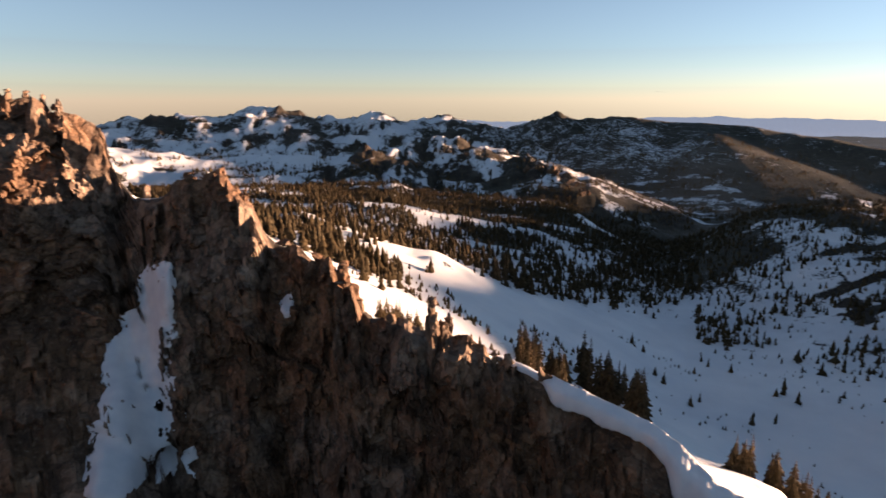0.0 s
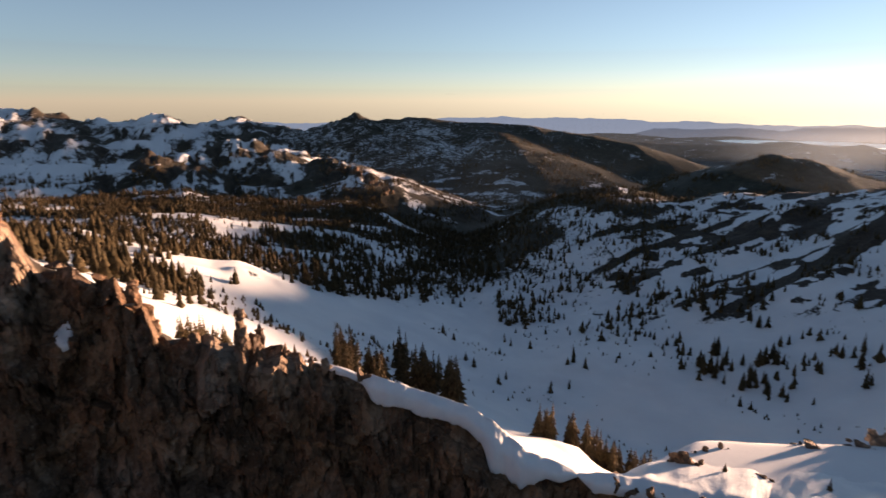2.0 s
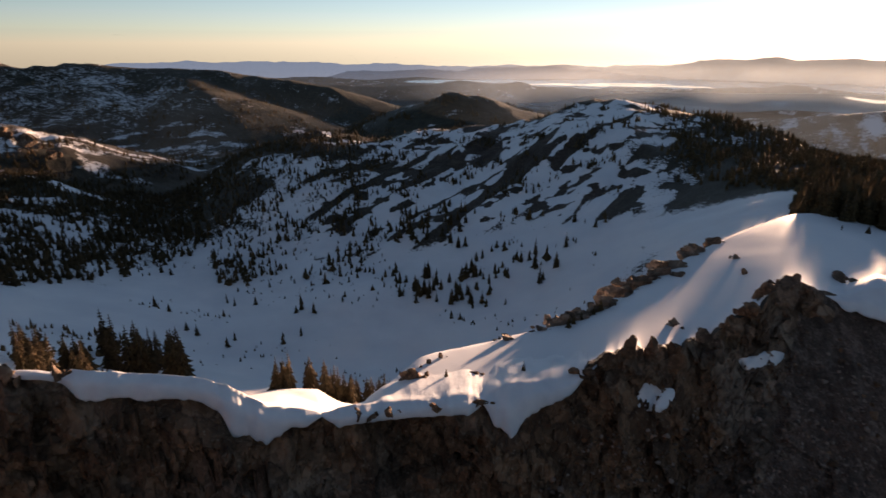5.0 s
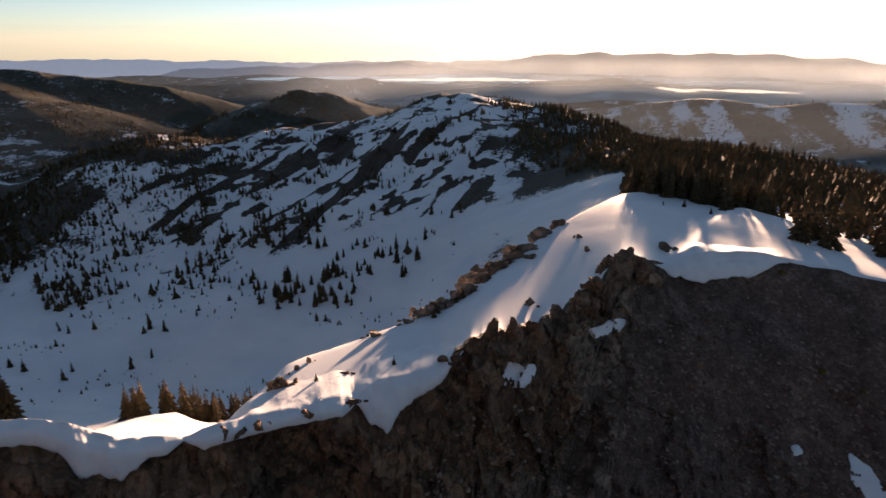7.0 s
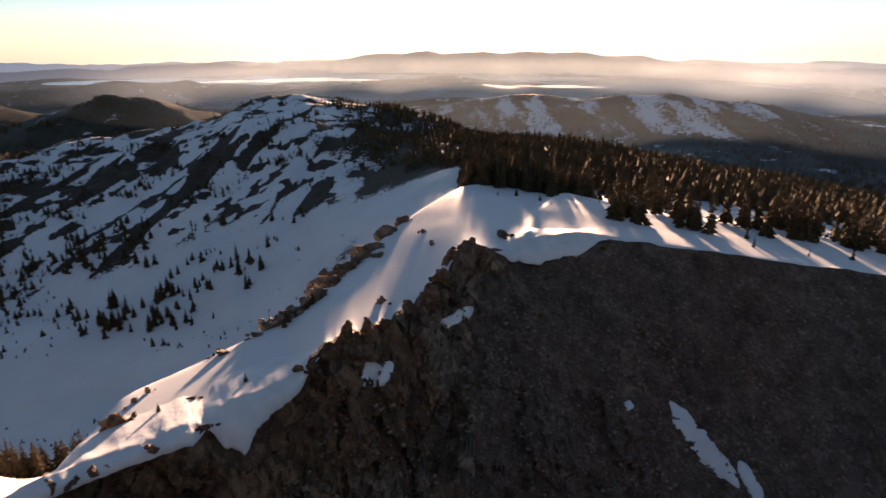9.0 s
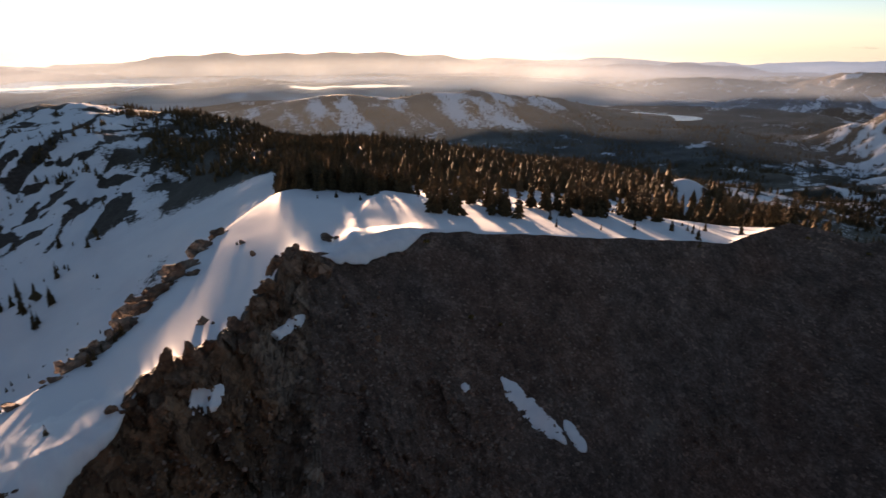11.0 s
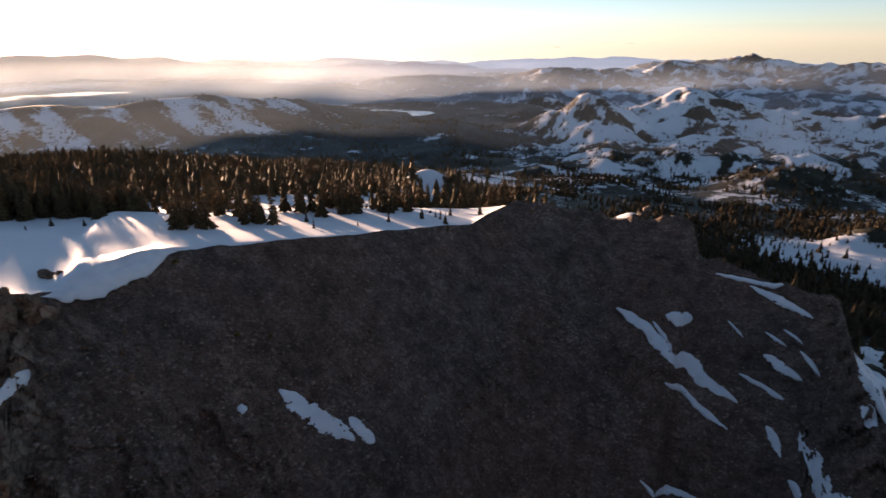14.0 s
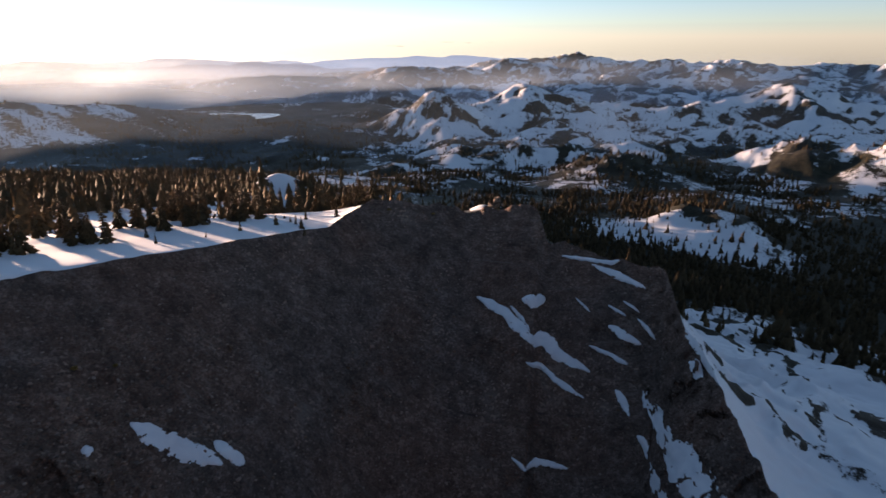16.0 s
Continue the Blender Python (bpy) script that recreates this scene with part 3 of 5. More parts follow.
def face_points(az, v):
    r, z, s = face(az, v)
    x, y = r * np.sin(np.radians(az)), r * np.cos(np.radians(az))
    rocky = np.maximum(step(85, 74, az), 0.75 * step(106, 90, az) * step(26, 52, s))
    spur = step(150, 156, az)
    drape = lookup(DRAPE_T, az)
    ramp_in = step(0.6 * drape, 2.5 + 1.3 * drape, s)
    # rock: pillars, blocks, cracks
    wx, wy, wz = (rough(x / 9, y / 9, z / 9, 2, seed) * 2.2 for seed in (70, 73, 76))
    blocks = np.zeros_like(x)
    m = (rocky + spur) > 0.01
    blocks[m] = (2.6 * cells((x + wx)[m] / 9.0, (y + wy)[m] / 9.0, (z + wz)[m] / 12.0, 301, 1.1) + 1.4 * cells((x + wx)[m] / 3.7, (y + wy)[m] / 3.7, (z + wz)[m] / 4.4, 302, 1.2)
                 + 0.55 * cells(x[m] / 1.4, y[m] / 1.4, z[m] / 1.8, 303, 1.2))
    block2 = lattice(np.floor((x + wx) / 1.9).astype(np.int64), np.floor((y + wy) / 1.9).astype(np.int64), np.floor((z + wz) / 2.6).astype(np.int64), 83)
    d = (3.6 * ridged(x / 24, y / 24, z / 60, 2, 84) * step(78, 66, az) + 0.6 * ridged(x / 11, y / 11, z / 40, 2, 85) + blocks + 0.12 * rough(x / 1.2, y / 1.2, z / 1.2, 2, 92))
    drop = np.minimum(s, 200)
    calm = 1 - 0.45 * step(60, 110, drop)
    # scree: long shallow runnels and small lumps
    runnel = rough((0.87 * y - 0.5 * x) / 7, (0.87 * x + 0.5 * y) / 60, 0.0, 4, 95) * 0.9 * step(0, 20, s) + 0.35 * rough(x / 3.2, y / 3.2, z / 3.2, 4, 97) + 0.9 * rough(x / 19, y / 19, z / 19, 3, 98) * step(4, 30, s)
    # patches of coarse blocks among the fine scree
    coarse = step(0.0, 0.45, rough(x / 24, y / 24, z / 24, 3, 99)) * step(14, 40, s) * step(84, 90, az)
    m = coarse > 0.01
    lumps = np.zeros_like(x)
    lumps[m] = 0.75 * cells(x[m] / 3.0, y[m] / 3.0, z[m] / 3.0, 311, 1.2) + 0.45 * cells(x[m] / 1.3, y[m] / 1.3, z[m] / 1.5, 312, 1.2)
    runnel = runnel + coarse * (0.6 + 0.9 * step(125, 108, az)) * lumps
    out = ramp_in * (rocky * d * calm * 0.95 + (1 - rocky) * (runnel + spur * d * 0.5))
    jag = crest_jag(az, x, y) * np.exp(-s / 6.0)
    r2 = r - out * 0.85
    return r2 * np.sin(np.radians(az)), r2 * np.cos(np.radians(az)), z + out * 0.35 * (1 - 0.6 * rocky) + jag + rocky * ramp_in * 0.5 * block2


def sheet(name, X, Y, Z, material, attributes=None, smooth=True):
    rows, cols = X.shape
    me = bpy.data.meshes.new(name)
    n = rows * cols
    me.vertices.add(n)
    me.vertices.foreach_set("co", np.stack([X, Y, Z], -1).astype(np.float32).ravel())
    i = (np.arange(rows - 1)[:, None] * cols + np.arange(cols - 1)[None, :]).ravel()
    quads = np.stack([i, i + 1, i + cols + 1, i + cols], -1)
    me.loops.add(quads.size)
    me.loops.foreach_set("vertex_index", quads.ravel().astype(np.int32))
    me.polygons.add(len(quads))
    me.polygons.foreach_set("loop_start", (np.arange(len(quads)) * 4).astype(np.int32))
    me.polygons.foreach_set("use_smooth", np.full(len(quads), smooth))
    me.update(calc_edges=True)
    for key, value in (attributes or {}).items():
        a = me.attributes.new(key, 'FLOAT', 'POINT')
        a.data.foreach_set("value", value.astype(np.float32).ravel())
    me.materials.append(material)
    return new(name, me)


NV = 230
V = (np.arange(NV) / (NV - 1.0))[::-1]
AA, VV = np.meshgrid(AZ, V)
FX, FY, FZ = face_points(AA, VV)
cut = int(np.searchsorted(AZ, 80.0))
cliff = sheet("cliff", FX[:, :cut + 1], FY[:, :cut + 1], FZ[:, :cut + 1], ROCK, smooth=False)
tagged(cliff, "dark brown volcanic rock cliff below the ridge crest", "cliff", kind="structure")
scree = sheet("scree_slope", FX[:, cut:], FY[:, cut:], FZ[:, cut:], SCREE)
tagged(scree, "steep bare slope of dark brown scree in shade", "scree slope", kind="structure")

# snow cover by bearing at eight distances
BANDS = [230, 450, 800, 1150, 1500, 2000, 2800, 3700]
COVER_WEST = [(-60, .8, .5, .35, .8, .97, .5, .5, .5), (-16, .9, .7, .25, .85, .97, .5, .5, .5), (-8, .9, .75, .2, .56, .72, .48, .5, .5), (5, 1, .8, .12, .4, .62, .4, .4, .2),
              (16, 1, .6, .1, .3, .4, .2, .32, .1), (25, 1, .85, .22, .08, .1, .1, .25, .1), (34, 1, .95, .36, .08, .12, .1, .12, .1), (42, 1, 1, .6, .08, .12, .1, .12, .1),
              (55, 1, .95, .72, .15, .25, .1, .1, .1), (63, 1, .9, .82, .6, .3, .3, .1, .1)]
COVER_EAST = [(75, 1, .3, .1, .12, .1, .4, .1, .05), (90, 1, .22, .08, .1, .08, .4, .1, .05), (103, 1, .25, .1, .1, .08, .4, .1, .05),
              (108, 1, .35, .2, .1, .08, .3, .15, .1), (113, 1, .4, .25, .1, .05, .12, .15, .1), (123, 1, .5, .3, .12, .05, .1, .25, .3), (130, .4, .2, .42, .66, .76, .8, .5, .4),
              (145, .3, .1, .34, .62, .74, .8, .56, .6), (160, .85, .15, .28, .42, .8, .76, .5, .55), (175, .9, .2, .28, .46, .85, .8, .5, .55)]
COVER_T = np.array([table(COVER_WEST + COVER_EAST, c, 4) for c in range(1, 9)])


WOODED = [(-60, 0, .2, .8, .6, .1, .1, .1), (4, 0, .3, 1, .6, .1, .5, .5), (20, 0, .3, 1, .3, .2, .8, .8), (30, 0, 0, .8, .9, .8, .9, .9), (45, 0, 0, .3, 1, 1, .9, .9),
          (58, 0, 0, .2, .8, .8, .9, .9), (75, 0, .6, .9, .5, .3, .1, .1), (104, 0, .7, .9, .6, .5, .3, .2), (112, 0, .7, .8, .8, 1, .6, .2), (124, 0, .7, .7, .7, .9, .4, .2),
          (133, .5, .8, .8, .9, .9, .8, .6), (150, .8, .9, .9, .95, .9, .8, .6), (175, 0, .9, .9, .95, .9, .8, .6)]


def banded(tabs, bands, az, r):
    vals = [lookup(t, az) for t in tabs]
    out = np.where(r <= bands[0], vals[0], vals[-1])
    for k in range(len(bands) - 1):
        t = np.clip((r - bands[k]) / (bands[k + 1] - bands[k]), 0, 1)
        out = np.where((r > bands[k]) & (r <= bands[k + 1]), vals[k] * (1 - t) + vals[k + 1] * t, out)
    return out


def clearing(x, y, az, r):
    """Open glades in the woods of the valley."""
    g = step(0.42, 0.6, rough(x / 75, y / 62, octaves=3, seed=150))
    return g * step(20, 12, az) * step(330, 400, r) * step(1150, 1000, r)


def snow_cover(az, r, slope):
    x, y = r * np.sin(np.radians(az)), r * np.cos(np.radians(az))
    s = banded(COVER_T, BANDS, az, r)
    far = step(420, 1000, r)
    wide = step(1200, 2400, r)
    n = rough(x / 52, y / 52, octaves=5, seed=101, gain=0.62) * (1 - 0.5 * wide) + wide * 0.6 * rough(x / 110, y / 110, octaves=4, seed=106, gain=0.6)
    # hollows between the knolls hold woods, not snow
    dome = 0.7 * np.abs(grain(x / 84, y / 84, seed=15)) + 0.7 * np.abs(grain(x / 36, y / 36, seed=16))
    n = n - step(0.36 + 0.16 * step(122, 130, az), 0.12 + 0.1 * step(122, 130, az), dome) * 1.1 * step(1000, 1250, r) * (step(122, 130, az) + step(16, 6, az) * step(1900, 1600, r))
    # long diagonal rock bands on the bowl's far side
    bowl = step(30, 40, az) * step(88, 70, az) * step(440, 530, r) * step(1050, 900, r)
    band = ridged((0.99 * y - 0.13 * x) / 46, (0.99 * x + 0.13 * y) / 230, octaves=4, seed=110)
    v = s + n * (0.10 + 0.30 * far) - bowl * step(0.5, 1.0, band) * step(-0.5, 0.05, rough(x / 60, y / 40, octaves=3, seed=118)) * 0.95
    v = v - bowl * step(0.3, 0.7, rough(x / 20, y / 13, octaves=3, seed=119)) * 0.6
    # thin level streaks of snow on the open valley floor
    floor = step(9, 13, az) * step(30, 24, az) * step(1120, 1220, r) * step(1750, 1600, r)
    v = v * (1 - floor) + floor * (0.36 + 0.34 * rough(np.radians(az) * r / 70, r / 16, octaves=4, seed=122, gain=0.6))
    # fine specks of snow between the trees of the pointed mountain
    peak = step(3, 6, az) * step(38, 30, az) * step(1600, 1750, r)
    v = v * (1 - peak) + peak * (0.43 - 0.008 * np.maximum(az - 12, 0) + 0.09 * rough(x / 48, y / 48, octaves=4, seed=124, gain=0.75) + 0.1 * rough(x / 210, y / 210, octaves=2, seed=125))
    v = v + 0.12 * step(124, 130, az) * step(900, 1100, r) * rough(x / 26, y / 26, octaves=3, seed=126, gain=0.7)
    # snow lies in long runs down the wooded hills by the lake, their tops stay dark
    hill = step(75, 80, az) * step(113, 108, az) * step(1480, 1600, r) * step(2300, 2150, r)
    side = np.radians(az - 94) * r
    v = v * (1 - hill) + hill * (0.47 + 0.36 * rough(side / 46 + r / 130, r / 210, octaves=4, seed=128, gain=0.6) - 0.22 * step(1800, 1940, r) - 0.3 * step(102, 108, az))
    # a bare white knoll among the plateau trees
    v = v + 0.6 * step(115.6, 116.1, az) * step(118.2, 117.4, az) * step(325, 338, r) * step(395, 375, r)
    v = v + 0.85 * clearing(x, y, az, r)
    # a clearing in the hollow
    v = v + 0.5 * step(143, 148, az) * step(168, 163, az) * step(500, 530, r) * step(640, 590, r)
    skirt = step(152, 158, az) * step(380, 300, r)
    v = v - skirt * step(0.3, 1.1, ridged((x + 0.4 * y) / 13, (y - 0.4 * x) / 34, octaves=4, seed=115)) * step(-0.2, 0.4, rough(x / 16, y / 16, octaves=3, seed=116)) * 0.6
    v = v - step(0.42 + 0.25 * far, 0.8 + 0.35 * far, slope) * (0.35 + 0.25 * far) + 0.0 * r
    return 0.5 + (v - 0.5) * 1.35


R_CREST = lookup(BREAKS[0][0], AZ)
near = np.linspace(0, 1, 96) ** 1.15
mid_r = np.geomspace(262, 1000, 175)[1:]
far_r = np.geomspace(1000, 4960, 150)[1:]
RR = np.concatenate([R_CREST[None, :] + (262 - R_CREST[None, :]) * near[:, None],
                     np.repeat(np.concatenate([mid_r, far_r])[:, None], NCOL, 1)])
GA = np.repeat(AZ[None, :], RR.shape[0], 0)
GZ = land(GA, RR)
away = RR - R_CREST[None, :]
GX, GY = RR * np.sin(np.radians(GA)), RR * np.cos(np.radians(GA))
GZ = GZ + crest_jag(GA, GX, GY) * np.exp(-away / 2.5)
GX[0], GY[0], GZ[0] = FX[-1], FY[-1], FZ[-1]
tx = np.stack([np.gradient(a, axis=0) for a in (GX, GY, GZ)], -1)
ty = np.stack([np.gradient(a, axis=1) for a in (GX, GY, GZ)], -1)
nrm = np.cross(tx, ty)
nrm /= np.linalg.norm(nrm, axis=-1, keepdims=True) + 1e-9
SLOPE = np.sqrt(np.clip(1 - nrm[..., 2] ** 2, 0, 1)) / np.maximum(np.abs(nrm[..., 2]), 0.05)
SNOW = snow_cover(GA, RR, SLOPE)
# bare rock along the rocky part of the crest
SNOW = SNOW - step(5, 1, away) * step(84, 78, GA) * (1 - step(6, 10, GA) * step(58, 50, GA)) * 0.9
SNOW = SNOW - step(10, 2, away) * step(128, 134, GA) * step(156, 152, GA) * 0.9 + 1.2 * step(134.6, 135.2, GA) * step(138, 137.4, GA) * step(3, 7, away) * step(40, 30, away)
# the open snow below the rim of the snowfield
SNOW = SNOW + 0.7 * step(66, 71, GA) * step(79.5, 78, GA) * step(60, 90, away) * step(460, 400, RR)
SNOW = SNOW + 0.34 * step(151, 157, GA) * step(90, 40, away)
TONE = np.clip(0.25 + step(20, 30, GA) * step(90, 80, GA) * step(1100, 950, RR) + step(0.25, 0.6, SLOPE) + 0.5 * step(420, 200, RR), 0, 1)
OPEN_FLOOR = step(9, 13, GA) * step(30, 24, GA) * step(1120, 1220, RR) * step(1750, 1600, RR)
# where conifers stand so close that their crowns hide the ground
WOODS = np.clip(banded(np.array([table(WOODED, c, 4) for c in range(1, 8)]), [230, 450, 800, 1150, 1500, 2000, 2800], GA, RR) + 0.35 * rough(GX / 90, GY / 90, octaves=3, seed=120), 0, 1) * (1 - OPEN_FLOOR)
split = 96 + 120
sheet("ground", GX[:split + 1], GY[:split + 1], GZ[:split + 1], LAND, {"snow": SNOW[:split + 1], "tone": TONE[:split + 1], "woods": WOODS[:split + 1]})
tagged(bpy.data.objects["ground"], "snow-covered mountain ground with bare rock bands", "ground", kind="structure")
sheet("ground_far", GX[split:], GY[split:], GZ[split:], FARLAND, {"snow": SNOW[split:], "tone": TONE[split:], "woods": WOODS[split:]})
tagged(bpy.data.objects["ground_far"], "distant snow-patched mountains and dark valleys", "mountains", kind="structure")

# ---------------------------------------------------------------- forests
TREE_BANDS = [215, 330, 480, 800, 1150, 1500, 2000]
# trees per 1000 square metres
WOOD_WEST = [(-60, 0, 3, 6, 11, 6, 1.2, .5), (-10, 2, 7, 9, 15, 8, 1.2, .5), (-3, 1, 4, 9, 16, 8, 1.2, .5), (4, 0, .3, 12, 18, 6, 1.2, .5), (14, 0, .2, 14, 20, 3, 2, 2),
             (22, 0, 0, 4, 16, 4, 3, 2), (27, 0, 0, 9, 20, 12, 3, 2), (33, 0, 0, 6, 15, 12, 3, 2), (42, 0, 0, 3.2, 11, 13, 4, 2), (52, 0, 0, 2, 5, 10, 5, 2), (58, 0, 0, 1.2, 3, 7, 5, 2), (63, 0, 0, .6, 2.4, 3, 3, 2)]
WOOD_EAST = [(66, 0, .3, 1, 4, 3, 2, .6), (71, 0, .6, 5, 13, 4, 2, .6), (76.5, 0, 1.2, 9, 16, 6, 2, .5), (79, 6, 16, 14, 15, 6, 2, .5), (84, 6, 18, 13, 13, 6, 2, .4), (100, 0, 14, 13, 12, 6, 3, .4), (112, 0, 13, 11, 9, 6, 4, 1.5),
             (122, 0, 10, 9, 7, 5, 4, 3), (128, 4, 11, 8, 5, 3, 1.8, .8), (142, 8, 16, 13, 6, 3, 1.8, .8), (150, 6, 16, 16, 8, 4, 2, .8), (162, .4, 8, 16, 8, 4, 1.6, .6), (176, .2, 6, 14, 8, 4, 1.4, .5)]
WOOD_T = np.array([table(WOOD_WEST + WOOD_EAST, c, 3) for c in range(1, 8)])


def cone_tree(sides, tiers):
    """Unit fir, 1 m high: tiers of ragged skirts."""
    v, f = [], []
    for k in range(tiers):
        z0 = 0.08 + 0.80 * k / tiers
        z1 = min(z0 + 1.45 / tiers, 1.0) if k < tiers - 1 else 1.0
        w = 0.21 * (1 - k / tiers * 0.85)
        b = len(v)
        for i in range(sides):
            a = 2 * math.pi * (i + 0.5 * (k % 2)) / sides
            q = w * (1 if i % 2 else 0.72)
            v.append((q * math.cos(a), q * math.sin(a), z0 - (0.03 if i % 2 else 0)))
        v.append((0, 0, z1))
        f += [(b + i, b + (i + 1) % sides, b + sides) for i in range(sides)]
    return np.array(v), np.array(f)


def forest(name, label, az0, az1, r0, r1, seed, thin=1.0, height=(8, 17), close=False):
    rng = np.random.default_rng(seed)
    area = radians(az1 - az0) * (r1 * r1 - r0 * r0) / 2
    n = int(area * 0.042)
    az = rng.uniform(az0, az1, n)
    r = np.sqrt(rng.uniform(r0 * r0, r1 * r1, n))
    x, y = r * np.sin(np.radians(az)), r * np.cos(np.radians(az))
    clump = rough(x / 55, y / 55, octaves=3, seed=130)
    dens = banded(WOOD_T, TREE_BANDS, az, r) / 12.0 * thin * (r > r0)
    dens = dens * np.clip(0.55 + 2.2 * clump, (0.25 + 0.55 * step(260, 330, r)) * step(0.5, 1.0, dens), 3.0)
    dens = dens * (1 - 0.95 * step(115, 115.6, az) * step(118.6, 118, az) * step(300, 312, r) * step(385, 368, r))
    dens = dens * (1 - 0.85 * step(145, 148, az) * step(166, 163, az) * step(510, 530, r) * step(640, 600, r))
    dens = dens * (r > np.interp(az, [-10, -6, -2, 4, 9, 18, 24, 28], [205, 235, 340, 400, 430, 490, 520, 0]))
    dens = dens * (1 - 0.93 * clearing(x, y, az, r))
    # on the bowl's side the firs keep to tight clumps
    bowl = step(34, 42, az) * step(70, 62, az)
    dens = dens * (1 - bowl + bowl * 3.4 * step(0.12, 0.55, rough(x / 30, y / 30, octaves=3, seed=152)))
    # below the rim of the snowfield the slope is open
    dens = dens * (1 - 0.97 * (az > 63) * (az < 77.8) * (r < np.interp(az, [63, 66, 70, 74, 77.8], [700, 640, 560, 480, 430])))
    if close:
        dens = dens * 0 + 1.0
    keep = rng.uniform(0, 1, n) < dens
    az, r, x, y = az[keep], r[keep], x[keep], y[keep]
    z = land(az, r)
    n = len(az)
    tv, tf = cone_tree(6, 4) if az0 in (62, -46) else cone_tree(6, 3) if r0 < 700 else cone_tree(5, 2)
    h = rng.uniform(height[0], height[1], n) * rng.uniform(0.3, 1.1, n) * (1 - 0.3 * step(300, 700, r))
    w = h * rng.uniform(0.8, 1.5, n)
    a = rng.uniform(0, 6.3, n)
    c, s = np.cos(a), np.sin(a)
    P = np.empty((n, len(tv), 3))
    jit = 1 + 0.55 * rng.uniform(-1, 1, (n, len(tv)))
    P[..., 0] = x[:, None] + (tv[None, :, 0] * c[:, None] - tv[None, :, 1] * s[:, None]) * w[:, None] * jit
    P[..., 1] = y[:, None] + (tv[None, :, 0] * s[:, None] + tv[None, :, 1] * c[:, None]) * w[:, None] * jit
    P[..., 2] = z[:, None] - 0.6 + tv[None, :, 2] * h[:, None]
    F = (tf[None] + (np.arange(n) * len(tv))[:, None, None]).reshape(-1, 3)
    me = bpy.data.meshes.new(name)
    me.vertices.add(n * len(tv))
    me.vertices.foreach_set("co", P.astype(np.float32).ravel())
    me.loops.add(F.size)
    me.loops.foreach_set("vertex_index", F.astype(np.int32).ravel())
    me.polygons.add(len(F))
    me.polygons.foreach_set("loop_start", (np.arange(len(F)) * 3).astype(np.int32))
    me.update(calc_edges=True)
    me.materials.append(NEEDLES)
    return tagged(new(name, me), label, "forest", kind="stuff")


forest("plateau_forest", "dense dark conifer forest on the snowy plateau", 62, 129, 232, 1050, 1)
forest("valley_forest", "brown-green conifer forest filling the valley", -46, 24, 205, 1100, 2)
forest("bowl_forest", "scattered dark firs on the snowy bowl", 24, 62, 330, 1050, 3, 1.0, (6, 13))
forest("hollow_forest", "shaded conifer forest below the scree slope", 129, 175, 240, 1100, 4)
forest("hollow_edge_forest", "shaded conifers close below the spur", 140, 160, 200, 262, 6)
forest("far_forest", "thin far conifer woods between snowy knolls", -46, 175, 1100, 2000, 5, 0.55)
for seed in (7, 8, 9, 10):
    forest("snowfield_forest", "close row of dark firs at the top of the snowfield", 77.8, 86.5, 214, 250, seed, 6.0, (10, 15), True)

# ---------------------------------------------------------------- makers of things
def place(bearing, distance, height=None):
    x, y = distance * math.sin(radians(bearing)), distance * math.cos(radians(bearing))
    return Vector((x, y, ground_at(bearing, distance) if height is None else height))


def mesh_of(name, verts, faces, material, smooth=False):
    me = bpy.data.meshes.new(name)
    me.from_pydata([tuple(v) for v in verts], [], [tuple(f) for f in faces])
    me.materials.append(material)
    if smooth:
        me.polygons.foreach_set("use_smooth", [True] * len(me.polygons))
    me.update()
    return me


def part(name, me, parent, label=""):
    ob = new(name, me)
    ob.parent = parent
    if label:
        ob["label"] = label
    return ob


def ball(level):
    bm = bmesh.new()
    bmesh.ops.create_icosphere(bm, subdivisions=level, radius=1.0)
    bm.verts.ensure_lookup_table()
    v = np.array([tuple(q.co) for q in bm.verts])
    f = np.array([[q.index for q in p.verts] for p in bm.faces])
    bm.free()
    return v, f


BALLS = {k: ball(k) for k in (1, 2, 3, 4)}


def stone_shape(seed, size, level=3, cuts=16, knobs=0.2):
    """A broken block of rock: a rough ball with flat faces knocked off it."""
    rng = np.random.default_rng(seed)
    v, f = BALLS[level]
    v = v * (1 + knobs * rough(v[:, 0] * 1.3 + seed, v[:, 1] * 1.3, v[:, 2] * 1.3, 3, 200 + seed % 50))[:, None]
    for _ in range(cuts):
        n = rng.normal(size=3)
        n[2] *= 0.6
        n /= np.linalg.norm(n)
        d = v @ n - rng.uniform(0.32, 0.62)
        v = v - np.maximum(d, 0)[:, None] * n * 0.97
    v = v + 0.06 * np.stack([rough(v[:, 0] * 5 + k, v[:, 1] * 5, v[:, 2] * 5 + seed, 2, 220 + k) for k in range(3)], -1)
    v = v * np.array(size)
    if max(size) > 2.0:
        # smaller blocks stand in and out all over a large one
        out = v / (np.linalg.norm(v, axis=1, keepdims=True) + 1e-9)
        v = v + out * (0.3 * cells(v[:, 0] / 2.3 + seed, v[:, 1] / 2.3, v[:, 2] / 2.8, 321, 1.3) + 0.12 * cells(v[:, 0] / 0.95, v[:, 1] / 0.95 + seed, v[:, 2] / 1.1, 322, 1.3))[:, None]
    return v, f


def block_part(parent, seed, size, off, turn, level):
    """One block of an outcrop, as a part of it."""
    v, f = stone_shape(seed, size, 4 if max(size) > 3.2 else level)
    ob = part("block", mesh_of("block", v, f, ROCK), parent)
    ob.location = off
    ob.rotation_euler = (0, 0, turn)


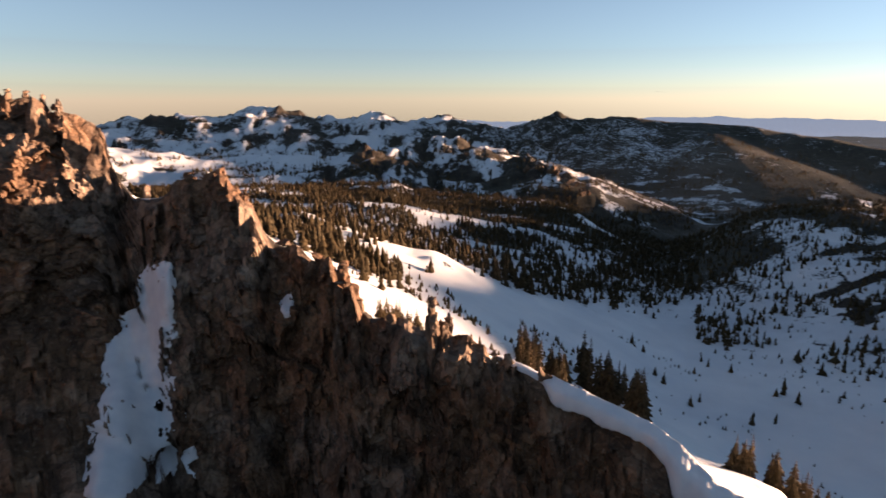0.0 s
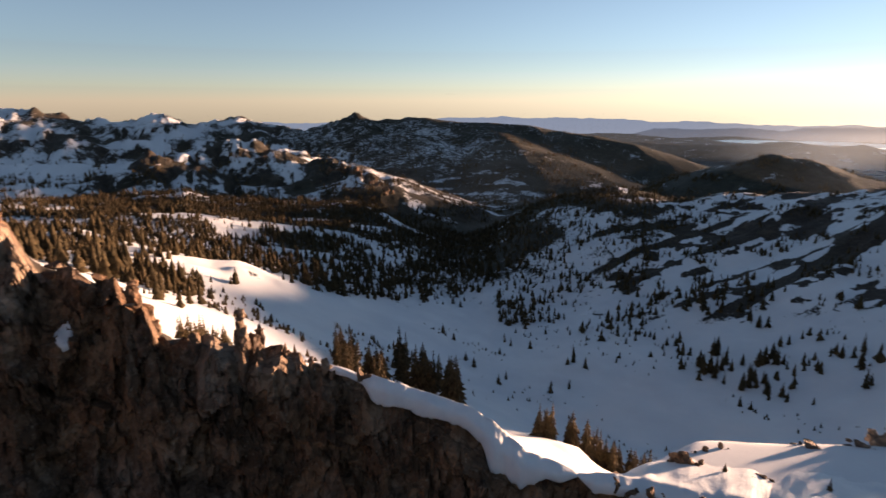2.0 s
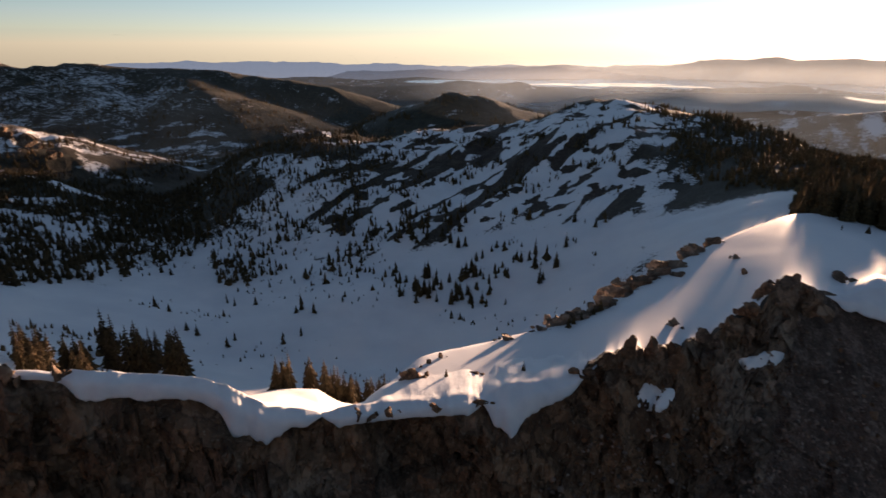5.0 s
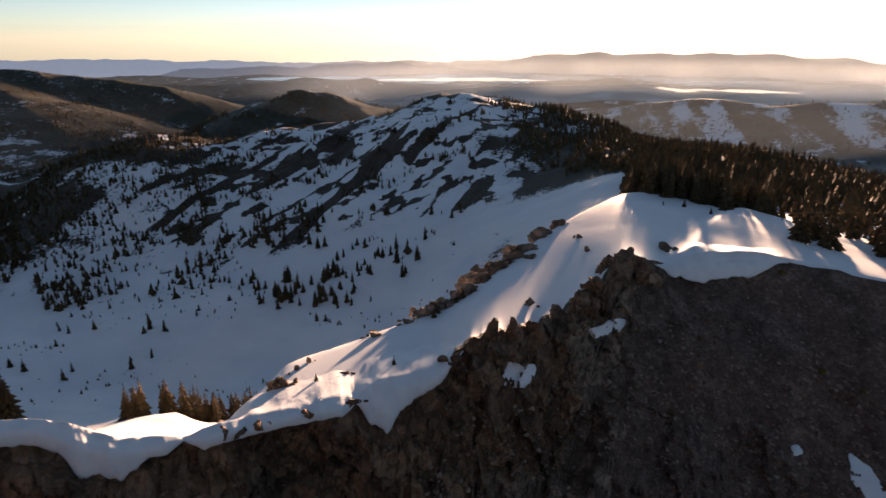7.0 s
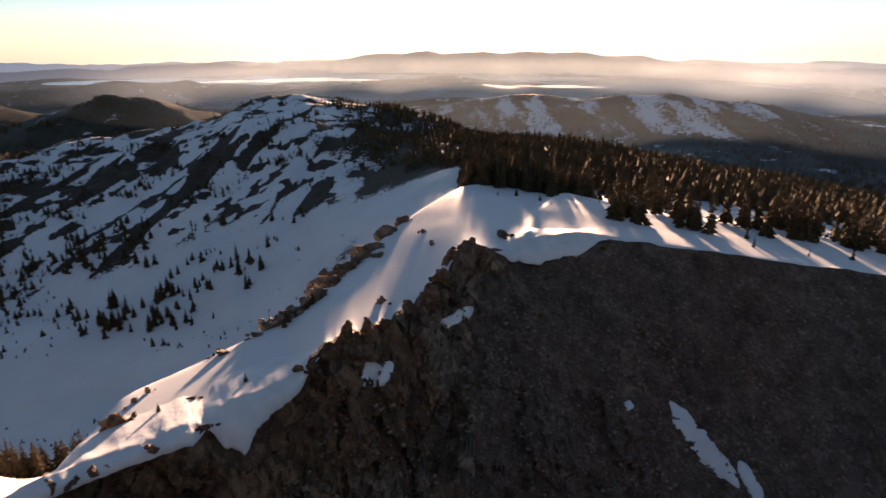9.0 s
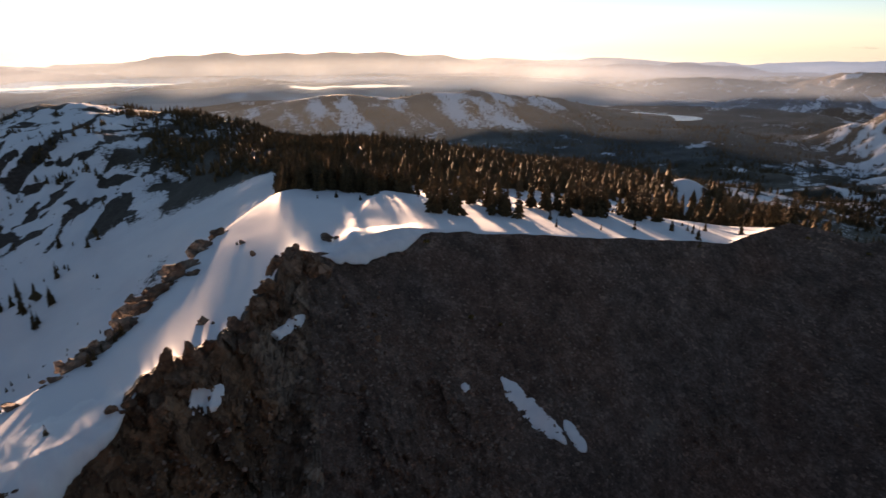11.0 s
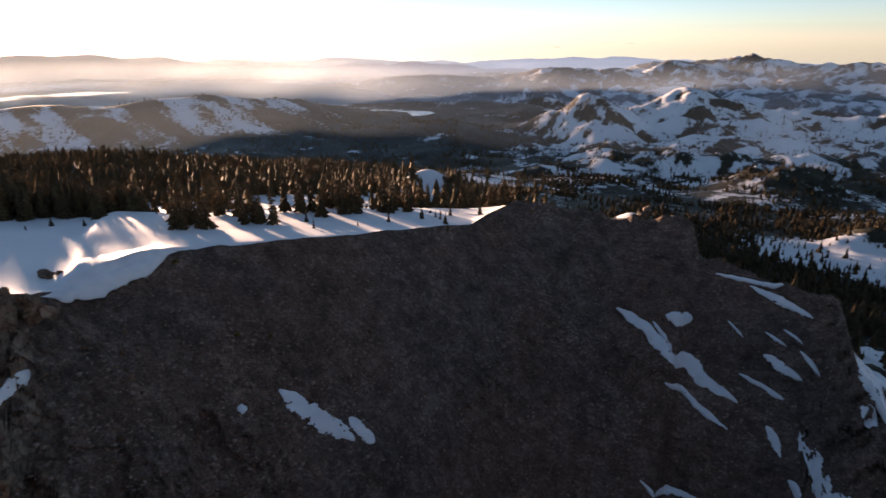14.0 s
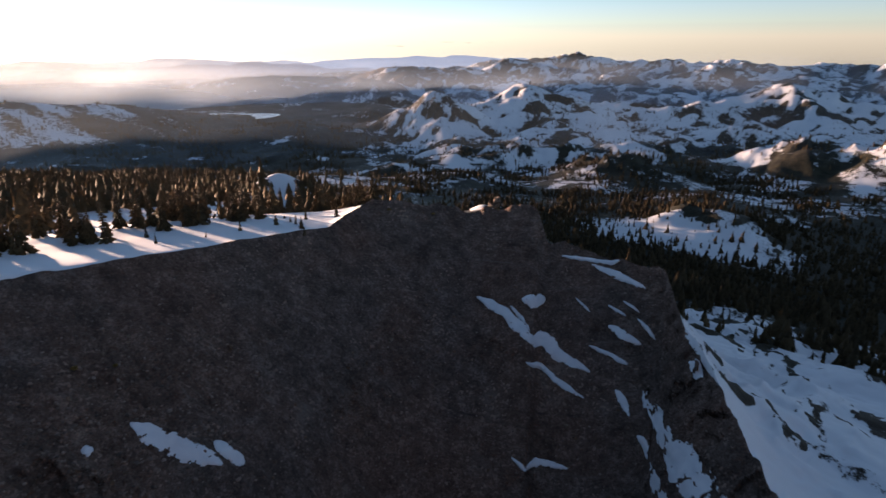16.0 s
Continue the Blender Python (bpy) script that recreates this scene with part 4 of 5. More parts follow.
def outcrop(name, bearing, distance, width, high, seed, label, group="", height=None, blocks=4, level=3, sink=0.3, deep=0.7):
    rng = np.random.default_rng(seed)
    ob = new(name)
    ob.location = place(bearing, distance, height) - Vector((0, 0, sink * high))
    ob.rotation_euler = (0, 0, radians(-bearing))
    for k in range(blocks + 1):
        share = 1.0 if k == 0 else rng.uniform(0.35, 0.8)
        off = (0, 0, high * 0.42) if k == 0 else (rng.uniform(-0.55, 0.55) * width, rng.uniform(-0.4, 0.4) * width * deep, high * rng.uniform(0.05, 0.4))
        block_part(ob, seed * 13 + k, (width * 0.5 * share * rng.uniform(0.8, 1.2), width * 0.5 * deep * share, high * 0.62 * share), off, rng.uniform(-0.6, 0.6), level if share > 0.6 else 2)
    return tagged(ob, label, "rock", group)


def pinnacle(bearing, distance, top, high, width, seed, label, columns=5, group="pinnacles on the ridge"):
    """A stand of upright rock columns whose highest point is at the height `top`."""
    rng = np.random.default_rng(seed)
    ob = new("rock_pinnacle")
    ob.location = place(bearing, distance, top - high)
    ob.rotation_euler = (0, 0, radians(-bearing))
    for k in range(columns):
        h = high * (1.0 if k == 0 else rng.uniform(0.45, 0.85))
        w = width * (0.34 if k == 0 else rng.uniform(0.2, 0.34))
        x = 0 if k == 0 else rng.uniform(-0.5, 0.5) * width
        y = 0 if k == 0 else rng.uniform(-0.35, 0.35) * width
        # each column is a stack of blocks
        base, lift = 0.0, 0
        while base < h - 0.3:
            step_h = min(h - base, rng.uniform(0.3, 0.55) * high)
            s = w * (1 - 0.24 * base / h) * rng.uniform(0.95, 1.05)
            block_part(ob, seed * 31 + k * 7 + lift, (s, s * 0.9, step_h * 0.78), (x + rng.uniform(-.1, .1) * width * 0.2, y, base + step_h * 0.45), rng.uniform(-0.5, 0.5), 3)
            base += step_h * 0.85
            lift += 1
    return tagged(ob, label, "rock pinnacle", group)


# ---------------------------------------------------------------- rock on the crest
SUNLIT = "orange-brown volcanic rock pinnacle lit by low sun on the ridge crest"
DARKPIN = "dark brown jagged rock pinnacle standing on the ridge crest"
for b, d, top, high, wide, q in ((-37.2, 173, 5.4, 11, 8, 1), (-35.3, 172, 2.6, 8, 5.6, 2), (-34.1, 171, 2.3, 8, 4.6, 3), (-33.1, 170, 1.6, 7, 4.4, 4), (-32.1, 168, 0.2, 6, 4.4, 17)):
    pinnacle(b, d, top, high, wide, q, SUNLIT, 3)
pinnacle(-26.7, 142, -18.3, 9, 4.5, 5, "small reddish rock spire in a notch of the ridge")
pinnacle(-20.3, 122, -12.4, 8, 5, 6, DARKPIN)
pinnacle(-23.2, 125, -13.4, 8, 7, 7, DARKPIN)
pinnacle(-18.6, 119, -16.5, 12, 5, 8, SUNLIT)
pinnacle(-15.2, 114, -25.6, 9, 7, 9, DARKPIN)
pinnacle(-12.4, 108, -27.2, 8, 6, 10, DARKPIN)
pinnacle(-9.9, 101, -27.2, 15, 6, 11, SUNLIT, 6)
pinnacle(-5.2, 95, -35.0, 5, 5, 12, DARKPIN)
pinnacle(-1.2, 90, -30.4, 12, 6.0, 13, "dark rock pinnacle with a bright sunlit flank on the crest", 4)
pinnacle(0.3, 88, -35.6, 7, 2.6, 14, SUNLIT, 3)
pinnacle(2.8, 89, -36.4, 6, 3.0, 15, SUNLIT, 3)
pinnacle(5.3, 87.5, -38.4, 3.6, 3.0, 16, SUNLIT, 3)

BUTTRESS = "massive orange-brown rock buttress lit by low sun on the ridge"
outcrop("rock_buttress", -31.2, 158, 15, 24, 21, BUTTRESS, "buttresses of the ridge", height=-27, blocks=6, sink=0.0, deep=0.9)
outcrop("rock_buttress", -29.4, 150, 8, 15, 22, BUTTRESS, "buttresses of the ridge", height=-28, blocks=5, sink=0.0, deep=0.9)
outcrop("rock_buttress", -34.2, 164, 17, 22, 23, BUTTRESS, "buttresses of the ridge", height=-24, blocks=6, sink=0.0, deep=0.9)
outcrop("rock_buttress", -18.4, 114, 7, 26, 24, "dark rock buttress with a sunlit edge", "buttresses of the ridge", height=-42, blocks=5, sink=0.0, deep=1.0)
outcrop("rock_buttress", -9.2, 98, 6, 20, 25, "dark rock buttress with a sunlit edge", "buttresses of the ridge", height=-48, blocks=5, sink=0.0, deep=1.0)

CRESTROCK = "dark jagged rock block on the snowy ridge crest"
outcrop("crag", 78.7, 119.5, 8.5, 9.0, 31, "large dark blocky crag at the end of the ridge", height=-45.5, blocks=6, deep=0.9)
outcrop("crag", 80.6, 122, 7, 6.0, 32, "low dark crag beside the snowfield", height=-45.8, blocks=5)
for b, d, w, h, q in ((76.6, 110.5, 6, 5.0, 33), (74.8, 105.5, 5.5, 4.6, 34), (72.8, 101, 5, 4.0, 35), (70.2, 95.5, 5.6, 5.2, 36), (67.9, 93, 4.4, 4.4, 37), (66.0, 90, 4.2, 4.8, 38),
                      (64.2, 87, 3.6, 3.0, 39), (62.2, 84.5, 4.5, 2.4, 40), (50.5, 75.5, 3.8, 1.5, 41), (45.5, 73, 3.0, 1.4, 42), (40.5, 71.5, 3.2, 1.3, 43), (37.0, 71.2, 4.4, 1.8, 44),
                      (10.2, 83.2, 3.0, 3.0, 45), (6.8, 86, 2.6, 2.6, 46)):
    outcrop("crest_rock", b, d, w, h, q, CRESTROCK, "rocks along the crest", height=float(lookup(BREAKS[0][1], b)), sink=0.35)

SLOPEROCK = "brown rock outcrop sticking out of the snow slope"
for b, d, w, h, q, n in ((69.6, 106.3, 3.8, 2.7, 51, 3), (74.3, 146.7, 2.4, 2.0, 52, 2), (75.2, 134.7, 2.8, 1.9, 53, 2), (82.3, 138.0, 5.6, 2.6, 54, 3), (59.2, 106.8, 6.2, 3.5, 55, 7), (61.4, 110.9, 4.8, 2.5, 56, 6),
                         (63.2, 115.6, 6.6, 3.6, 57, 5), (60.4, 108.8, 5.7, 3.3, 74, 5), (62.0, 112.1, 6.1, 3.6, 75, 5), (67.7, 135.0, 9.6, 4.3, 76, 6), (72.2, 161.3, 8.2, 3.6, 77, 5), (53.4, 98.5, 3.8, 2.6, 58, 4), (57, 103.4, 3.7, 1.8, 59, 4), (46.4, 89.9, 1.8, 1.8, 60, 2), (45, 87.5, 1.3, 1.6, 61, 2), (50.2, 84.3, 2.0, 1.0, 62, 2),
                         (49.4, 83.0, 1.3, 1.0, 63, 2), (48.6, 81.0, 2.1, 1.0, 64, 3), (51, 84.3, 1.2, 0.8, 65, 1), (43.6, 82.2, 4.2, 3.0, 66, 5), (42.6, 82.3, 2.8, 2.3, 67, 4), (66.6, 129.5, 10.4, 4.2, 68, 7),
                         (68.8, 141.2, 10.7, 4.0, 69, 7), (70.8, 152.7, 9.0, 3.1, 70, 6), (64.9, 122.4, 8.7, 4.3, 71, 6), (44.2, 86.1, 1.0, 0.6, 72, 1), (37.2, 90.0, 3.0, 1.2, 73, 3)):
    outcrop("slope_rock", b, d, w, h, q, SLOPEROCK, "rocks on the snow slope", blocks=n)
outcrop("rock_bluff", 140.2, 199, 20, 14, 81, "dark flat-topped rock bluff at the end of the plateau", height=-67, blocks=6, level=3, sink=0.2)
outcrop("boulder", 137.4, 204, 4.5, 4.0, 82, "dark boulder beside a snow patch on the plateau edge", height=-56.2, blocks=2, sink=0.25)

CRAG = "reddish jagged rock crag on the far side of the valley"
for b, d, w, h, q in ((9.2, 1215, 30, 30, 83), (10.3, 1190, 24, 18, 84), (8.1, 1225, 24, 16, 85), (11.8, 1150, 34, 26, 86), (13.4, 1120, 30, 20, 87), (-3.0, 1330, 40, 16, 88), (2.2, 1380, 40, 18, 89)):
    outcrop("valley_crag", b, d, w, h, q, CRAG, "crags across the valley", blocks=6, level=2, sink=0.25)

# ---------------------------------------------------------------- snow on the near face
SNOW_MAT, snow_t, snow_sh = nodes_of("firm_snow")
snow_fine, snow_big = noise_node(snow_t, 2.5, 6, 0.6), noise_node(snow_t, 0.35, 4, 0.5)
link(snow_t, ramp(snow_t, snow_big, [(0.3, SNOW_COL[0]), (0.7, SNOW_COL[1])]), snow_sh.inputs["Base Color"])
snow_sh.inputs["Roughness"].default_value = 0.6
snow_sh.inputs["Specular IOR Level"].default_value = 0.25
bump(snow_t, snow_sh, maths(snow_t, 'ADD', snow_fine, maths(snow_t, 'MULTIPLY', snow_big, 2.0)), 0.5, 0.12)


def grid_mesh(name, X, Y, Z, material, smooth=True, kept=None):
    rows, cols = X.shape
    i = (np.arange(rows - 1)[:, None] * cols + np.arange(cols - 1)[None, :]).ravel()
    if kept is not None:
        i = i[(kept[:-1, :-1] & kept[1:, 1:]).ravel()]
    return mesh_of(name, np.stack([X, Y, Z], -1).reshape(-1, 3), np.stack([i, i + 1, i + cols + 1, i + cols], -1), material, smooth)


def v_of_height(az, z):
    lo, hi = np.zeros_like(az), np.ones_like(az)
    for _ in range(26):
        m = (lo + hi) / 2
        below = face(az, m)[1] < z
        hi, lo = np.where(below, m, hi), np.where(below, lo, m)
    return (lo + hi) / 2


def snow_patch(label, seed, *stations):
    """Snow lying on the near face along (bearing, height, half width) stations."""
    b, h, w = (np.array(c, float) for c in zip(*stations))
    r = face(b, v_of_height(b, h))[0]
    lat = np.cumsum(np.concatenate([[0], np.diff(np.radians(b)) * r[1:]]))
    length = np.concatenate([[0], np.cumsum(np.hypot(np.diff(lat), np.diff(h) * 1.5))])
    n = max(int(length[-1] / 0.32), 12)
    m = max(int(w.max() * 2 / 0.3), 9)
    t = np.linspace(0, length[-1], n)
    B, Hh, L = np.interp(t, length, b), np.interp(t, length, h), np.interp(t, length, lat)
    Wd = np.interp(t, length, w) * np.sqrt(np.clip(np.minimum(t, length[-1] - t) / (0.12 * length[-1]) + 0.05, 0, 1))
    rr = np.interp(t, length, r)
    dl, dh = np.gradient(L), np.gradient(Hh) * 1.5
    q = np.hypot(dl, dh) + 1e-6
    ax, ah = -dh / q, dl / q / 1.5
    u = np.linspace(-1, 1, m)
    left = Wd * (1.1 + 0.3 * rough(t / 2.4, t * 0 + seed, octaves=6, seed=300 + seed, gain=0.66))
    right = Wd * (1.1 + 0.3 * rough(t / 2.4, t * 0 + seed + 9, octaves=6, seed=330 + seed, gain=0.66))
    off = np.where(u[None, :] < 0, u[None, :] * left[:, None], u[None, :] * right[:, None])
    A = B[:, None] + np.degrees(off * ax[:, None] / rr[:, None])
    Z0 = Hh[:, None] + off * ah[:, None]
    X, Y, Z = face_points(A, v_of_height(A, Z0))
    lift = (1.3 if seed == 1 else 0.6) * (1 - np.abs(u[None, :]) ** 3) * np.clip(np.minimum(t, length[-1] - t) / 0.8, 0, 1)[:, None] - 0.12
    # an even snow surface bridges the small hollows
    for a in (X, Y, Z) * (24 if seed == 1 else 9 if abs(b[0] - 73) > 8 else 3):
        a[1:-1] = (a[:-2] + 2 * a[1:-1] + a[2:]) / 4
        a[:, 1:-1] = (a[:, :-2] + 2 * a[:, 1:-1] + a[:, 2:]) / 4
    k = np.radians(A)
    X, Y, Z = X - np.sin(k) * lift * 0.8, Y - np.cos(k) * lift * 0.8, Z + lift * 0.7
    # the rim melts back in a ragged line, and stones break through
    bare = 0.62 * rough(X / 1.1, Y / 1.1, Z / 1.1, 3, 430 + seed) + 0.5 * rough(X / 3.2, Y / 3.2, Z / 3.2, 2, 460 + seed)
    if seed in (18, 27):
        bare = bare * 0.6 + 1.15 * step(0.25, 1.0, ridged((X + 0.5 * Y) / 5.5, (Y - 0.5 * X) / 19, Z / 9, 3, 470 + seed))
    kept = (1 - np.abs(u[None, :]) ** 2) * 1.15 - bare > -0.04
    ob = new("snow_patch", grid_mesh("snow_patch", X, Y, Z, SNOW_MAT, kept=kept))
    return tagged(ob, label, "snow patch", "snow patches on the near face", kind="structure")


STREAK = "thin bluish streak of old snow on the scree"
snow_patch("long ragged snow tongue in a rock gully", 1, (-25.6, -30.2, 2.2), (-26.7, -36.7, 3.2), (-28.0, -43.7, 4.6), (-29.6, -49.0, 6.6), (-29.4, -54.2, 7.4), (-29.8, -57.9, 7.2), (-32.0, -59.7, 6.0), (-34.2, -62.6, 5.4))
snow_patch("small snow patch beside the gully", 2, (-25.2, -61.2, 1.2), (-26.9, -64.2, 3.5), (-29.0, -64.6, 2.1))
snow_patch("small snow pocket on a rock ledge", 3, (-15.2, -34.8, 0.8), (-15.5, -37.2, 1.4), (-15.8, -39.1, 0.8))
snow_patch("snow pocket between crest rocks", 4, (75.9, -52.8, 1.1), (77.9, -53.1, 2.1), (79.6, -53.8, 1.7))
snow_patch("snow pocket between crest rocks", 5, (67.8, -52.5, 0.8), (69.1, -54.8, 2.4), (69.8, -57.1, 1.0))
snow_patch("pale snow strip lying on dark scree", 7, (100.2, -71.2, 0.7), (101.5, -73.4, 1.4), (103.8, -76.6, 1.5), (106.2, -79.5, 1.3), (107.9, -82.1, 0.5))
snow_patch("pale snow strip lying on dark scree", 8, (107.3, -78.9, 0.4), (108.1, -80.6, 1.0), (110.1, -84.1, 0.7))
snow_patch(STREAK, 9, (95.8, -70.7, 0.6), (96.4, -71.2, 1.0), (97.0, -71.8, 0.4))
snow_patch(STREAK, 10, (135.6, -77.0, 0.9), (138.7, -79.2, 1.8), (141.3, -83.1, 1.5), (144.6, -87.1, 2.0), (148.0, -88.8, 0.7))
snow_patch(STREAK, 11, (141.1, -87.4, 0.4), (144.1, -91.5, 1.0), (147.6, -93.2, 0.5))
snow_patch(STREAK, 12, (140.3, -76.1, 0.7), (141.6, -76.4, 2.1), (142.8, -78.0, 0.7))
snow_patch(STREAK, 13, (144.1, -68.0, 0.5), (147.4, -66.9, 0.8), (149.8, -65.4, 0.9))
snow_patch(STREAK, 14, (147.1, -67.9, 0.6), (149.8, -68.8, 1.4), (152.5, -69.6, 0.7))
snow_patch(STREAK, 15, (149.2, -79.7, 0.9), (151.0, -80.5, 1.4), (152.8, -81.0, 0.5))
snow_patch(STREAK, 16, (147.5, -84.3, 0.4), (149.7, -84.7, 0.8), (151.7, -85.2, 0.7))
snow_patch(STREAK, 21, (149.0, -75.6, 0.3), (150.2, -76.2, 0.7), (151.0, -76.6, 0.3))
snow_patch(STREAK, 22, (152.0, -76.2, 0.3), (153.2, -77.6, 0.8), (154.0, -79.0, 0.3))
snow_patch(STREAK, 23, (150.4, -73.8, 0.3), (151.4, -74.2, 0.6), (152.2, -75.0, 0.3))
snow_patch(STREAK, 24, (145.8, -76.0, 0.25), (146.6, -77.0, 0.5), (147.4, -78.2, 0.25))
snow_patch(STREAK, 25, (139.2, -77.6, 0.3), (140.6, -80.0, 0.8), (141.4, -82.0, 0.4))
snow_patch(STREAK, 26, (150.6, -90.0, 0.5), (151.6, -91.4, 1.2), (152.4, -93.0, 0.5))
snow_patch(STREAK, 17, (139.9, -102.0, 0.4), (142.9, -104.6, 0.8), (146.5, -104.0, 0.6))
snow_patch("broken snowfield among dark rock ribs", 18, (153.4, -87.8, 1.4), (154.9, -89.6, 3.6), (157.1, -90.2, 5.6), (159.5, -89.2, 6.4), (163.5, -88.0, 6.8))
snow_patch("broken snowfield among dark rock ribs", 27, (153.3, -95.1, 1.0), (155.5, -95.6, 2.8), (158, -96.5, 4.6), (162, -97.0, 5.6))
snow_patch("broken snowfield among dark rock ribs", 19, (156.5, -70.3, 1.3), (158.1, -71.5, 2.1), (160.4, -74.1, 1.1))
snow_patch("broken snowfield among dark rock ribs", 20, (157.2, -74.9, 0.9), (158.1, -75.0, 2.2), (158.8, -75.0, 0.9))


def cornice(az0, az1, name, label):
    az = np.arange(az0, az1, 0.12)
    rc, zc = lookup(BREAKS[0][0], az), lookup(BREAKS[0][1], az)
    hc, sc = lookup(FACE_T[0], az), lookup(FACE_T[1], az)
    drape = lookup(DRAPE_T, az)
    ends = np.clip(np.minimum(az - az0, az1 - az) / 2.0, 0, 1)
    thick = (0.7 + 0.09 * drape) * (1 + 0.25 * rough(az / 2.5, az * 0, octaves=2, seed=350)) * ends * (0.35 + 0.65 * step(9.8, 11.4, az))
    rows = []
    for dr in (11, 8, 5.5, 3.6, 2.2, 1.0, 0.0):
        r = rc + dr
        z = land(az, r) + thick * (1 - dr / 11.0) ** 0.8 * 1.15 - 0.12
        rows.append((r, z))
    length1 = hc * np.hypot(1, 1 / sc)
    for q in (0.08, 0.18, 0.3, 0.44, 0.58, 0.72, 0.85, 0.95, 1.0, 1.03):
        s = (q * drape * (1 + 0.22 * rough(az / 2.6, az * 0 + 4, octaves=5, seed=355, gain=0.6)) + 0.25 * q) * ends
        out = thick * (1.15 + 0.5 * np.sin(q * 3.0)) * (1 if q < 1 else -1.2) + 0.55 * step(0, 0.3, q) * (q < 1)
        rows.append((rc - hc / sc * s / length1 - out * step(0, 0.25, q), zc - hc * s / length1 + thick * 1.05 * (1 - q) ** 0.7))
    R = np.array([a for a, _ in rows])
    Z = np.array([b for _, b in rows])
    A = np.repeat(az[None, :], len(rows), 0)
    X, Y = R * np.sin(np.radians(A)), R * np.cos(np.radians(A))
    n = 0.22 * rough(X / 3.0, Y / 3.0, Z / 3.0, 3, 360)
    Z = Z + n
    ob = new(name, grid_mesh(name, X, Y, Z, SNOW_MAT))
    return tagged(ob, label, "snow cornice", kind="structure")


cornice(5.5, 33.5, "snow_cornice", "smooth overhanging snow cornice on the rock crest")
cornice(33.0, 51.5, "snow_cornice", "thin sunlit snow lip on the rock crest")
cornice(81.4, 92.6, "snow_cornice", "wind-packed snow sheet lying over the scree edge")
cornice(50.5, 63.0, "snow_cornice", "rough snow cap spilling over the rock crest")

# ---------------------------------------------------------------- firs
BARK, bark_t, bark_sh = nodes_of("fir_bark")
link(bark_t, ramp(bark_t, noise_node(bark_t, 4, 5, 0.6, stretch=(1, 1, 0.2)), [(0.3, (0.035, 0.024, 0.017)), (0.7, (0.12, 0.085, 0.06))]), bark_sh.inputs["Base Color"])
bark_sh.inputs["Roughness"].default_value = 0.9


def fir_meshes(seed, high, slim):
    rng = np.random.default_rng(seed)
    v, f = [], []
    ring = 7
    for k, (z, r) in enumerate(((-0.8, 0.30), (0.6, 0.24), (high * 0.5, 0.15), (high * 0.97, 0.03))):
        for i in range(ring):
            a = 6.283 * i / ring
            q = r * high / 12 * (1 + 0.2 * rng.uniform(-1, 1))
            v.append((q * math.cos(a), q * math.sin(a), z))
        if k:
            f += [((k - 1) * ring + i, (k - 1) * ring + (i + 1) % ring, k * ring + (i + 1) % ring, k * ring + i) for i in range(ring)]
    trunk = mesh_of("trunk", v, f, BARK, True)
    v, f = [], []
    tiers = 15
    for k in range(tiers):
        u = k / (tiers - 1)
        z = high * (0.10 + 0.86 * u)
        reach = slim * high * (0.21 * (1 - u) ** 0.8 + 0.015) * rng.uniform(0.8, 1.12)
        n = max(4, int(9 - 4 * u))
        for i in range(n):
            if rng.uniform() < 0.08:
                continue
            a = 6.283 * (i + rng.uniform(-0.3, 0.3)) / n + k * 1.3
            L = reach * rng.uniform(0.65, 1.2)
            wd = L * 0.42 + 0.12
            droop = L * rng.uniform(0.15, 0.5)
            c, s = math.cos(a), math.sin(a)
            b = len(v)
            # a spray: a bent, pointed fan with a keel, thick in the middle
            for d, wq, dz in ((0.05, 0.25, 0.10 * L), (0.55, 1.0, -0.1 * L), (1.0, 0.12, -droop)):
                for e in (-1, 1):
                    v.append((c * L * d - s * wd * wq * e * 0.5, s * L * d + c * wd * wq * e * 0.5, z + dz - 0.10 * L * wq))
            v.append((c * L * 0.55, s * L * 0.55, z + 0.16 * L))
            v.append((c * L * 0.4, s * L * 0.4, z - 0.34 * L))
            f += [(b, b + 2, b + 6), (b + 2, b + 4, b + 6), (b + 4, b + 5, b + 6), (b + 5, b + 3, b + 6), (b + 3, b + 1, b + 6), (b + 1, b, b + 6),
                  (b + 2, b, b + 7), (b + 4, b + 2, b + 7), (b + 5, b + 4, b + 7), (b + 3, b + 5, b + 7), (b + 1, b + 3, b + 7)]
    b = len(v)
    v += [(0.05 * high * 0.2, 0, high * 0.93), (-0.006 * high, 0.009 * high, high * 0.93), (-0.006 * high, -0.009 * high, high * 0.93), (0, 0, high * 1.02)]
    f += [(b, b + 1, b + 3), (b + 1, b + 2, b + 3), (b + 2, b, b + 3)]
    return trunk, mesh_of("crown", v, f, NEEDLES)


FIRS = [fir_meshes(400 + k, 12.0, s) for k, s in enumerate((0.85, 1.0, 1.2, 0.75, 1.1))]


def fir(bearing, distance, high, k, turn, label, group, sink=0.3):
    e = new("fir_tree")
    part("trunk", FIRS[k][0], e, "rough brown trunk")
    part("crown", FIRS[k][1], e, "dark green needled branches")
    q = high / 12.0
    e.matrix_world = Matrix.Translation(place(bearing, distance) - Vector((0, 0, sink))) @ Matrix.Rotation(turn, 4, 'Z') @ Matrix.Diagonal((q, q, q, 1))
    return tagged(e, label, "tree", group)


